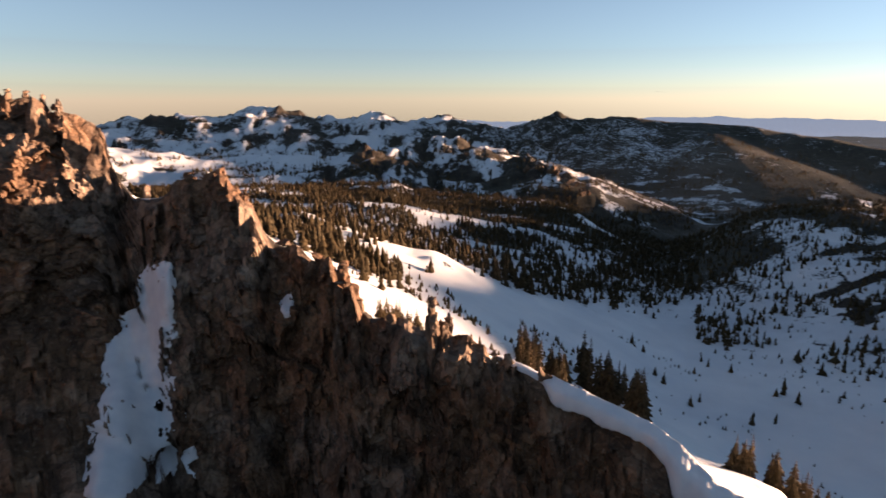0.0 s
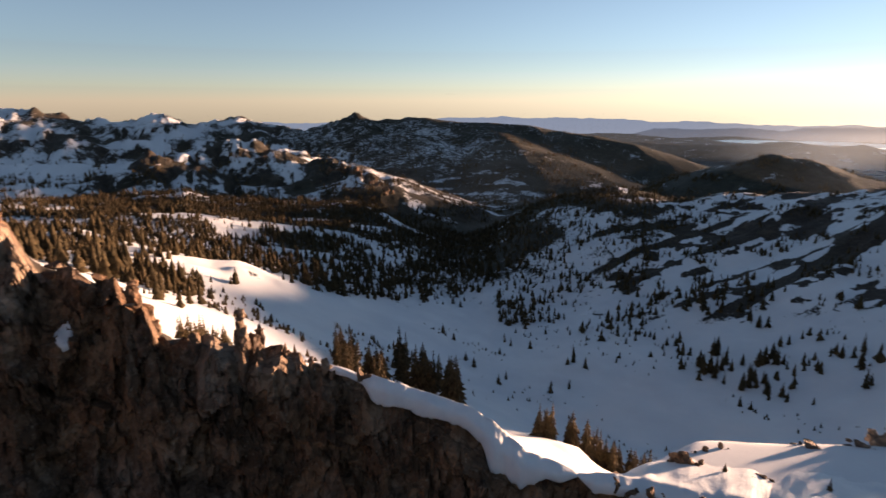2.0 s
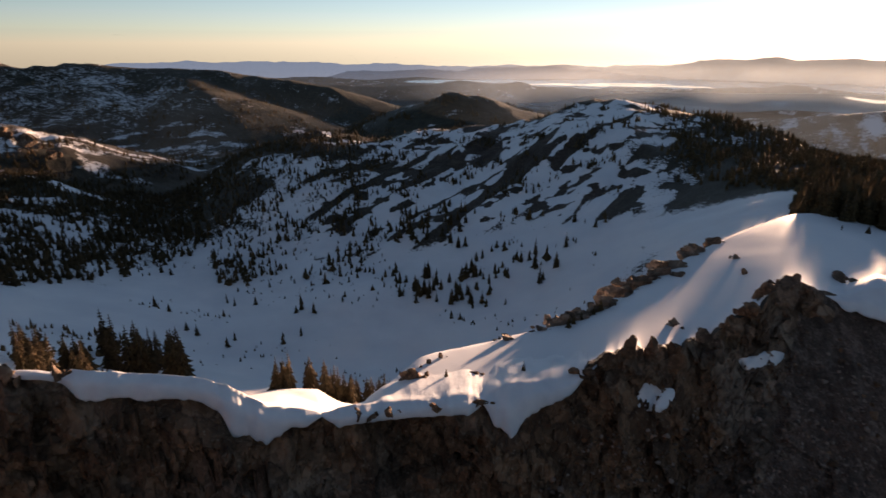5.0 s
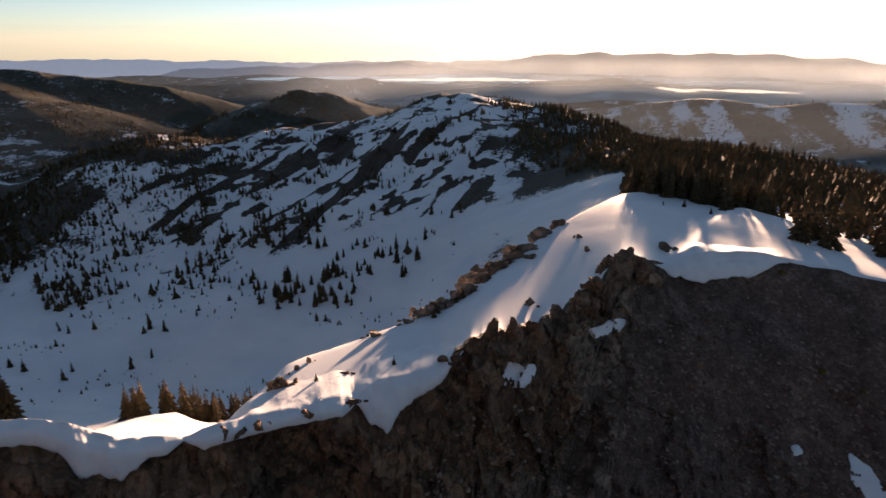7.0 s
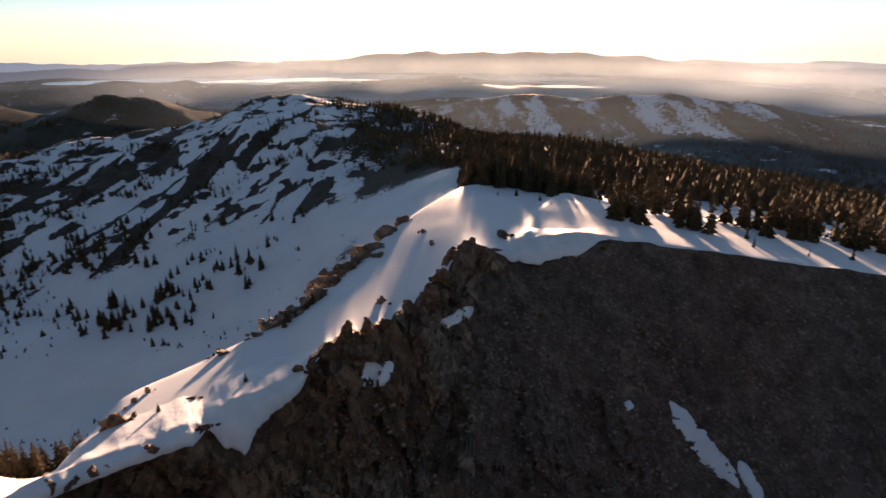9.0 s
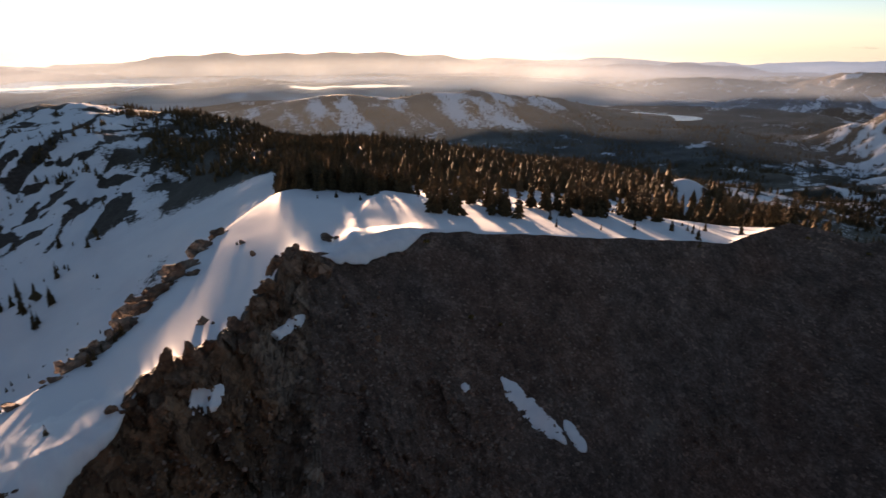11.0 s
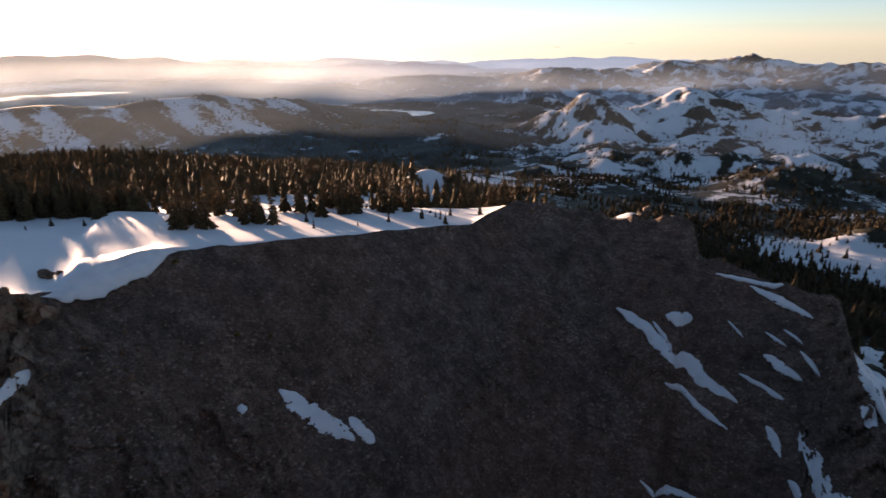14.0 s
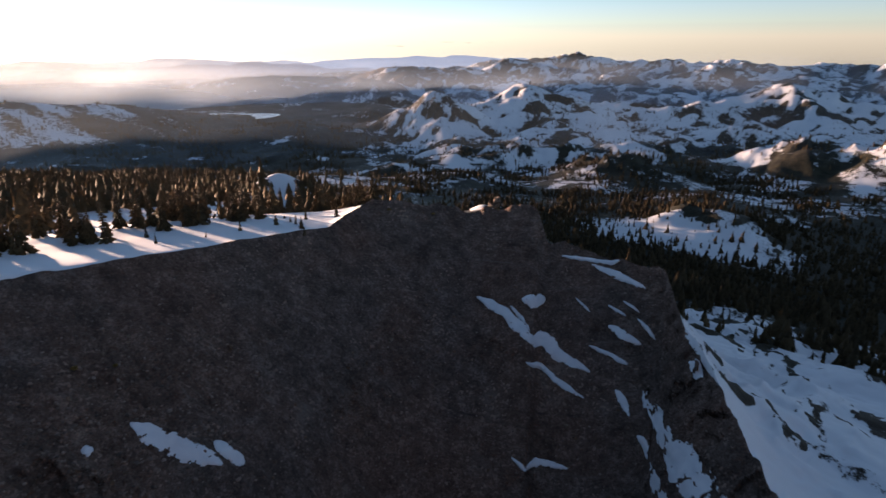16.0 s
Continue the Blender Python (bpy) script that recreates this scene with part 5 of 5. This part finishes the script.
GROVES = [  # group, label, count, bearings, distances, heights
    ("firs on the plateau edge", "dark fir at the forest edge on the snowy plateau", 30, 96, 117, 192, 232, 8, 14),
    ("firs on the plateau edge", "dark fir at the forest edge on the snowy plateau", 20, 112, 127, 214, 250, 8, 14),
    ("firs on the plateau edge", "dark fir in a close clump on the plateau snow", 9, 92.5, 95.5, 170, 188, 7, 12),
    ("firs on the plateau edge", "dark fir in a close clump on the plateau snow", 10, 98.5, 102, 176, 196, 8, 13),
    ("firs on the plateau edge", "dark fir in a close clump on the plateau snow", 8, 106, 109, 186, 205, 8, 12),
    ("firs behind the snowfield", "dark fir at the top of the smooth snowfield", 60, 78, 89, 209, 234, 6, 12),
    ("firs on the plateau edge", "dark fir at the forest edge on the snowy plateau", 26, 86, 91.5, 200, 236, 8, 13),
    ("small firs on the plateau snow", "small brownish fir standing alone on plateau snow", 14, 103, 124, 168, 205, 2, 5),
    ("firs behind the crest", "tall dark fir on the shaded slope behind the crest", 16, 7.5, 13.5, 200, 265, 13, 20),
    ("firs behind the crest", "tall dark fir on the shaded slope behind the crest", 20, 14, 20.5, 235, 290, 16, 24),
    ("firs beside the pinnacles", "golden-lit fir behind the rock pinnacles", 34, -6.9, -2.2, 158, 192, 8, 13),
    ("firs beside the pinnacles", "golden-lit fir behind the rock pinnacles", 16, -2.4, 4.5, 150, 186, 6, 10),
    ("firs below the cornice", "dark fir in a row below the snow slope", 36, 28.5, 41, 158, 182, 8, 13),
    ("firs in the bowl", "dark fir in a dense clump on the bowl's snow", 34, 43.5, 50.5, 372, 425, 8, 14),
    ("firs in the bowl", "dark fir on the snowy side of the bowl", 26, 43, 49, 470, 560, 9, 15),
    ("firs in the bowl", "lone dark fir on the bowl's snow", 12, 50, 60, 370, 520, 8, 14),
    ("firs by the basin", "dark fir on the shaded basin floor", 14, 17, 30, 330, 470, 4, 9),
]
rng_t = np.random.default_rng(77)
for group, label, count, b0, b1, d0, d1, h0, h1 in GROVES:
    for _ in range(count):
        fir(rng_t.uniform(b0, b1), rng_t.uniform(d0, d1), rng_t.uniform(h0, h1), int(rng_t.integers(0, 5)), rng_t.uniform(0, 6.28), label, group)
fir(55.4, 85.0, 2.9, 1, 0.4, "small lone fir on the snow behind the crest", "firs on the snow slope")
for b, d, h in ((47.0, 82.2, 2.0), (59.8, 104.5, 2.8), (60.3, 106.4, 2.4), (62.8, 112.6, 3.2), (62.2, 110.7, 2.2), (61.0, 108.3, 2.2)):
    fir(b, d, h, 2, b, "small fir at the edge of the snow slope", "firs on the snow slope")


# ---------------------------------------------------------------- low growth in the basin
def tufts(name, label, n, az0, az1, r0, r1, h0, h1, seed, near_clump=0.1):
    rng = np.random.default_rng(seed)
    az, r = rng.uniform(az0, az1, n), np.sqrt(rng.uniform(r0 * r0, r1 * r1, n))
    x, y = r * np.sin(np.radians(az)), r * np.cos(np.radians(az))
    keep = rough(x / 30, y / 30, octaves=3, seed=140) > near_clump
    az, r, x, y = az[keep], r[keep], x[keep], y[keep]
    z = land(az, r)
    tv, tf = cone_tree(6, 2)
    vs, fs = [], []
    for k in range(len(az)):
        h = rng.uniform(h0, h1)
        q = tv * np.array([h * 1.6, h * 1.6, h]) * (1 + 0.35 * rng.uniform(-1, 1, (len(tv), 1)))
        vs.append(q + np.array([x[k], y[k], z[k] - 0.15 * h]))
        fs.append(tf + k * len(tv))
    return tagged(new(name, mesh_of(name, np.concatenate(vs), np.concatenate(fs), NEEDLES)), label, "shrubs", kind="stuff")


tufts("basin_shrubs", "small dark shrubs and saplings dotted over basin snow", 1100, 16, 62, 230, 520, 0.6, 2.6, 501, 0.3)
tufts("slope_shrubs", "small dark saplings on the snowy slope below the dome", 500, -4, 18, 180, 330, 1.5, 5.0, 502)
tufts("plateau_saplings", "small saplings at the forest edge on snow", 160, 80, 126, 190, 250, 1.0, 3.0, 503)

# ---------------------------------------------------------------- stones on the scree
STONES = [mesh_of("boulder", *stone_shape(600 + k, (1, 0.85, 0.7), 2, 7), ROCK) for k in range(7)]
rng_s = np.random.default_rng(91)


def on_face(az, v):
    X, Y, Z = face_points(np.array([az]), np.array([v]))
    return Vector((float(X[0]), float(Y[0]), float(Z[0])))


for k in range(190):
    az = rng_s.uniform(60, 104) if k < 120 else rng_s.uniform(100, 160)
    v = rng_s.uniform(0.12, 0.52)
    s = rng_s.uniform(0.5, 1.0) * (1.5 if k % 9 == 0 else 0.8)
    ob = new("boulder", STONES[k % 7])
    ob.matrix_world = Matrix.Translation(on_face(az, v) + Vector((0, 0, 0.1 * s))) @ Euler(tuple(rng_s.uniform(-0.6, 0.6, 3) + np.array([0, 0, k]))).to_matrix().to_4x4() @ Matrix.Diagonal((s, s, s, 1))
    tagged(ob, "loose angular brown boulder on the scree", "boulder", "boulders on the scree")


def scree_stones(name, label, n, az0, az1, v0, v1, seed, s0, s1):
    rng = np.random.default_rng(seed)
    az, v = rng.uniform(az0, az1, n), rng.uniform(v0, v1, n)
    X, Y, Z = face_points(az, v)
    tv, tf = BALLS[1]
    P = tv[None] * (1 + 0.35 * rng.uniform(-1, 1, (n, len(tv), 1))) * (rng.uniform(s0, s1, (n, 1, 1)) * rng.uniform(0.6, 1.2, (n, 1, 3)))
    P = P * np.array([1, 1, 0.75]) + np.stack([X, Y, Z + 0.05], -1)[:, None, :]
    F = (tf[None] + (np.arange(n) * len(tv))[:, None, None]).reshape(-1, 3)
    me = bpy.data.meshes.new(name)
    me.vertices.add(n * len(tv))
    me.vertices.foreach_set("co", P.astype(np.float32).ravel())
    me.loops.add(F.size)
    me.loops.foreach_set("vertex_index", F.astype(np.int32).ravel())
    me.polygons.add(len(F))
    me.polygons.foreach_set("loop_start", (np.arange(len(F)) * 3).astype(np.int32))
    me.update(calc_edges=True)
    me.materials.append(STONE_MAT)
    return tagged(new(name, me), label, "stones", kind="stuff")


STONE_MAT, st_t, st_sh = nodes_of("loose_stone")
link(st_t, ramp(st_t, st_t.nodes.new("ShaderNodeNewGeometry").outputs["Random Per Island"],
                [(0.0, (0.05, 0.035, 0.027)), (0.6, (0.15, 0.105, 0.08)), (1.0, (0.25, 0.185, 0.145))]), st_sh.inputs["Base Color"])
st_sh.inputs["Roughness"].default_value = 0.9
scree_stones("loose_stones", "loose brown stones scattered over the scree", 5000, 84, 162, 0.01, 0.62, 611, 0.10, 0.36)
scree_stones("rubble", "grey rock rubble below the crag", 2600, 58, 110, 0.16, 0.74, 612, 0.15, 0.55)

# ---------------------------------------------------------------- dry shrubs
SHRUB = leaf_material("dry_shrub_leaves", (0.10, 0.065, 0.02), (0.26, 0.19, 0.05))


def shrub_mesh(seed):
    rng = np.random.default_rng(seed)
    v, f = [], []
    for _ in range(90):
        d = rng.normal(size=3)
        d[2] = abs(d[2]) * 0.8
        d /= np.linalg.norm(d)
        p = d * rng.uniform(0.45, 1.0)
        a, c = rng.normal(size=3) * 0.16, rng.normal(size=3) * 0.16
        b = len(v)
        v += [tuple(p - a), tuple(p + c), tuple(p + a), tuple(p - c)]
        f.append((b, b + 1, b + 2, b + 3))
    return mesh_of("shrub", v, f, SHRUB)


SHRUBS = [shrub_mesh(700 + k) for k in range(3)]
for k, (b, v, s) in enumerate(((92.2, 0.02, 0.9), (83.6, 0.02, 1.0), (100.0, 0.17, 0.6), (96.8, 0.16, 0.8), (126.8, 0.02, 0.8), (25.4, 0.09, 0.5), (86.5, 0.03, 0.6), (88.0, 0.02, 0.5), (12.2, 0.22, 0.5), (131.2, 0.02, 0.7))):
    ob = new("shrub", SHRUBS[k % 3])
    ob.location = on_face(b, v)
    ob.scale = (s, s, s * 0.8)
    tagged(ob, "dry yellow-brown shrub rooted in dark scree", "shrub", "dry shrubs on the slope")

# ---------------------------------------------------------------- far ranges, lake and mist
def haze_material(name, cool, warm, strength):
    """Far ranges behind miles of lit air: plain, haze painted as emission, brighter towards the sun."""
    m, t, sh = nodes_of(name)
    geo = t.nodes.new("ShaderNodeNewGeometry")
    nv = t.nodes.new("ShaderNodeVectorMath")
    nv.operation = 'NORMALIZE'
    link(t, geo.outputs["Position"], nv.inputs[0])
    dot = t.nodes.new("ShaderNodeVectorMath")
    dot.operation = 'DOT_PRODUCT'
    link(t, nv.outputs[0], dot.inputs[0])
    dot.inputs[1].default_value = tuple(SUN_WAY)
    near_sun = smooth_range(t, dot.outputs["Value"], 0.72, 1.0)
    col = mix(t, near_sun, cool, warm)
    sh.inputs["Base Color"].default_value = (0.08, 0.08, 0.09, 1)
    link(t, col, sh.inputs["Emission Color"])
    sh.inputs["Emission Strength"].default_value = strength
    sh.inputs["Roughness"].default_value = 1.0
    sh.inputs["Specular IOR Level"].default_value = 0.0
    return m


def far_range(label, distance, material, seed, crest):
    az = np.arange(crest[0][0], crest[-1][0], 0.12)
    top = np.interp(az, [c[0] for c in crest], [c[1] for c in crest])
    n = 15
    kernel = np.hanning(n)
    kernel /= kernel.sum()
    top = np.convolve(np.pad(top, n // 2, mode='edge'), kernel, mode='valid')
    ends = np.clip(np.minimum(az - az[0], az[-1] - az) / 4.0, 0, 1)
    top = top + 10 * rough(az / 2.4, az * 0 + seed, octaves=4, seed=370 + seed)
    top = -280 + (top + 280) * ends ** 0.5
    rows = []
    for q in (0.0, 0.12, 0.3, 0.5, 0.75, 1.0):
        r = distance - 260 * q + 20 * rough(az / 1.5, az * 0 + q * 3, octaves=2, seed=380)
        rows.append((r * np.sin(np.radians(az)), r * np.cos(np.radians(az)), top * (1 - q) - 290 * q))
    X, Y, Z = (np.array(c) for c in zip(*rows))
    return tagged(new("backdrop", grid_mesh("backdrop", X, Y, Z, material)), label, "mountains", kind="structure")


# haze and sun glow are put into these emission tints, layer by layer
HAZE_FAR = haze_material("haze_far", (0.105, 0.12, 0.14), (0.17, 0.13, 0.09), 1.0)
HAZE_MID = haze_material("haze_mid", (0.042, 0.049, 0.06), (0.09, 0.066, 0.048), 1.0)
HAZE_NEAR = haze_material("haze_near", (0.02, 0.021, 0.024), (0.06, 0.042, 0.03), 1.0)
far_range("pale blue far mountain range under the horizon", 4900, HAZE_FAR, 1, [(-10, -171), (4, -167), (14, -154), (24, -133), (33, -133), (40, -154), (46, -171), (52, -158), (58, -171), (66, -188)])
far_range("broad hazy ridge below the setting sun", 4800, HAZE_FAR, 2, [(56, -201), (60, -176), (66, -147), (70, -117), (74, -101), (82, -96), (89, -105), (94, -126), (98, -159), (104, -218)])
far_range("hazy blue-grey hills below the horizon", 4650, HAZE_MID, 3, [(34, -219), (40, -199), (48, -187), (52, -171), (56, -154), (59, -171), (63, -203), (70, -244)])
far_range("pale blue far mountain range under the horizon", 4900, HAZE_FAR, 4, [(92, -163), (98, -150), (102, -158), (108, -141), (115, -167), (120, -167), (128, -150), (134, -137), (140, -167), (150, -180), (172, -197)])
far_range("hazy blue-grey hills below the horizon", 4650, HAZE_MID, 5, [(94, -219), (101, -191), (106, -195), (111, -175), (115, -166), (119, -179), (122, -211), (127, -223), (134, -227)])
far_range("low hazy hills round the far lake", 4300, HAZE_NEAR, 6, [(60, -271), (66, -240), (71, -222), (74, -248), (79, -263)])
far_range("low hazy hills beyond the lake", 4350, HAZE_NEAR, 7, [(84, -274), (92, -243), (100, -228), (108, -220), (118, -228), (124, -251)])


def flat_sheet(name, label, material, az0, az1, r0, r1, z, seed):
    az = np.linspace(az0, az1, 120)
    mid, half = (r0 + r1) / 2, (r1 - r0) / 2
    w = np.sqrt(np.clip(np.minimum(az - az0, az1 - az) / (0.3 * (az1 - az0)), 0, 1)) * (1 + 0.25 * rough(az / 3.0, az * 0, octaves=3, seed=seed))
    rows = [(mid + half * w * u + 60 * rough(az / 4, az * 0 + 2, octaves=2, seed=seed + 5)) for u in np.linspace(-1, 1, 9)]
    R = np.array(rows)
    A = np.repeat(az[None, :], 9, 0)
    return tagged(new(name, grid_mesh(name, R * np.sin(np.radians(A)), R * np.cos(np.radians(A)), R * 0 + z, material)), label, name.split("_")[0], kind="structure")


# fog emits in place of being sunlit, more golden near the sun
FOG = haze_material("glowing_fog", (0.26, 0.25, 0.235), (0.82, 0.62, 0.40), 1.0)


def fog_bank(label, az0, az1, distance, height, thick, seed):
    """A thin level bank of far fog, drawn out to nothing at its ends; its brightness is emission."""
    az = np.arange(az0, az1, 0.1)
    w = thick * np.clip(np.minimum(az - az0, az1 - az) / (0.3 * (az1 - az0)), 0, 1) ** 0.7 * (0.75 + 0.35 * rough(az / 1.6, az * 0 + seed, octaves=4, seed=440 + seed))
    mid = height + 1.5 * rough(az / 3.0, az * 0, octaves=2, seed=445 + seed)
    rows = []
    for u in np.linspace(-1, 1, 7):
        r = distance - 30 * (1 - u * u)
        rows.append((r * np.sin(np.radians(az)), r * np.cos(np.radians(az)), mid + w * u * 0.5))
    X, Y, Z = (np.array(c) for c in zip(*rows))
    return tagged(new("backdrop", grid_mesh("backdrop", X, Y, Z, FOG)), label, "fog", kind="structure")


fog_bank("pale fog bank painted to glow over the far lake", 54.0, 70.5, 3440, -216, 16, 1)
fog_bank("pale fog bank painted to glow over the far lake", 60.0, 67.0, 3350, -203, 7, 2)
fog_bank("golden fog bank painted to glow below the low sun", 75.4, 83.4, 2760, -206, 25, 3)
fog_bank("golden fog bank painted to glow below the low sun", 82.6, 91.0, 2800, -203, 12, 4)

WATER, w_t, w_sh = nodes_of("still_water")
w_sh.inputs["Base Color"].default_value = (0.05, 0.06, 0.07, 1)
w_sh.inputs["Roughness"].default_value = 0.2
w_sh.inputs["Metallic"].default_value = 0.0
w_sh.inputs["IOR"].default_value = 1.33
bump(w_t, w_sh, noise_node(w_t, 0.05, 4, 0.6), 0.08, 1.0)
CLOUD, c_t, c_sh = nodes_of("thin_cloud")
c_sh.inputs["Base Color"].default_value = (0.75, 0.7, 0.68, 1)
c_sh.inputs["Roughness"].default_value = 1.0
c_mix, c_clear = c_t.nodes.new("ShaderNodeMixShader"), c_t.nodes.new("ShaderNodeBsdfTransparent")
link(c_t, smooth_range(c_t, noise_node(c_t, 0.006, 5, 0.6, stretch=(1, 1, 5)), 0.5, 0.9), c_mix.inputs[0])
link(c_t, c_clear.outputs[0], c_mix.inputs[1])
link(c_t, c_sh.outputs[0], c_mix.inputs[2])
link(c_t, c_mix.outputs[0], c_t.nodes["Material Output"].inputs["Surface"])
for b0, b1, h, thick in ((-17.9, -15.1, 110, 7), (18.7, 21.0, 49, 5), (125, 134, -55, 14), (130, 137, -36, 9)):
    az = np.linspace(b0, b1, 40)
    rows = []
    for u in np.linspace(-1, 1, 7):
        w = np.sqrt(np.clip(1 - ((az - (b0 + b1) / 2) / ((b1 - b0) / 2)) ** 2, 0, 1))
        rows.append((4700 * np.sin(np.radians(az)), 4700 * np.cos(np.radians(az)), h + thick * 0.5 * u * w + 4 * rough(az / 1.5, az * 0, octaves=3, seed=398)))
    X, Y, Z = (np.array(c) for c in zip(*rows))
    tagged(new("backdrop", grid_mesh("backdrop", X, Y, Z, CLOUD)), "faint thin streak of cloud above the horizon", "cloud", kind="structure")
flat_sheet("water", "bright far lake reflecting the evening sky", WATER, 43, 91, 3430, 4220, -229, 390)
flat_sheet("water", "bright lake in a dark wooded valley", WATER, 108.5, 117.2, 2010, 2215, -242, 395)


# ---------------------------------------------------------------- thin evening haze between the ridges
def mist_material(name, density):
    """Sheets standing in for hazy air: mostly clear, scatter sunlight onward, thicker towards the valley floor."""
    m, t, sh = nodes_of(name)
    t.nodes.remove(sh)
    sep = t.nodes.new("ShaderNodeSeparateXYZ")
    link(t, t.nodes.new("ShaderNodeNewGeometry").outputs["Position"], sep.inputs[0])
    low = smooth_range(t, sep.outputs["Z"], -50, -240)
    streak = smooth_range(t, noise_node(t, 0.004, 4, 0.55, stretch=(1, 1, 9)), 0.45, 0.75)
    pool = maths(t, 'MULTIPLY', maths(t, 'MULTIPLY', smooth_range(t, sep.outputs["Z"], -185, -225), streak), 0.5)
    # sun glare is put into density and tint: thickest under the sun in the east
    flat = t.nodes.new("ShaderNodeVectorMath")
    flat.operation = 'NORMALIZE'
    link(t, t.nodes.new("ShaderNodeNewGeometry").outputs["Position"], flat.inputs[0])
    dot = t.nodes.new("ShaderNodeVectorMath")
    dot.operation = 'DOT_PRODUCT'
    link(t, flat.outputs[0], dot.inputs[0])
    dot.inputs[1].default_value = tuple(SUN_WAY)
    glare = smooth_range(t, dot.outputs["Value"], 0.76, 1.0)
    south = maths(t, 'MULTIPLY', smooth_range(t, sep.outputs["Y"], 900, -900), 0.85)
    # basin: haze density by bearing, raised under the sun and to the south
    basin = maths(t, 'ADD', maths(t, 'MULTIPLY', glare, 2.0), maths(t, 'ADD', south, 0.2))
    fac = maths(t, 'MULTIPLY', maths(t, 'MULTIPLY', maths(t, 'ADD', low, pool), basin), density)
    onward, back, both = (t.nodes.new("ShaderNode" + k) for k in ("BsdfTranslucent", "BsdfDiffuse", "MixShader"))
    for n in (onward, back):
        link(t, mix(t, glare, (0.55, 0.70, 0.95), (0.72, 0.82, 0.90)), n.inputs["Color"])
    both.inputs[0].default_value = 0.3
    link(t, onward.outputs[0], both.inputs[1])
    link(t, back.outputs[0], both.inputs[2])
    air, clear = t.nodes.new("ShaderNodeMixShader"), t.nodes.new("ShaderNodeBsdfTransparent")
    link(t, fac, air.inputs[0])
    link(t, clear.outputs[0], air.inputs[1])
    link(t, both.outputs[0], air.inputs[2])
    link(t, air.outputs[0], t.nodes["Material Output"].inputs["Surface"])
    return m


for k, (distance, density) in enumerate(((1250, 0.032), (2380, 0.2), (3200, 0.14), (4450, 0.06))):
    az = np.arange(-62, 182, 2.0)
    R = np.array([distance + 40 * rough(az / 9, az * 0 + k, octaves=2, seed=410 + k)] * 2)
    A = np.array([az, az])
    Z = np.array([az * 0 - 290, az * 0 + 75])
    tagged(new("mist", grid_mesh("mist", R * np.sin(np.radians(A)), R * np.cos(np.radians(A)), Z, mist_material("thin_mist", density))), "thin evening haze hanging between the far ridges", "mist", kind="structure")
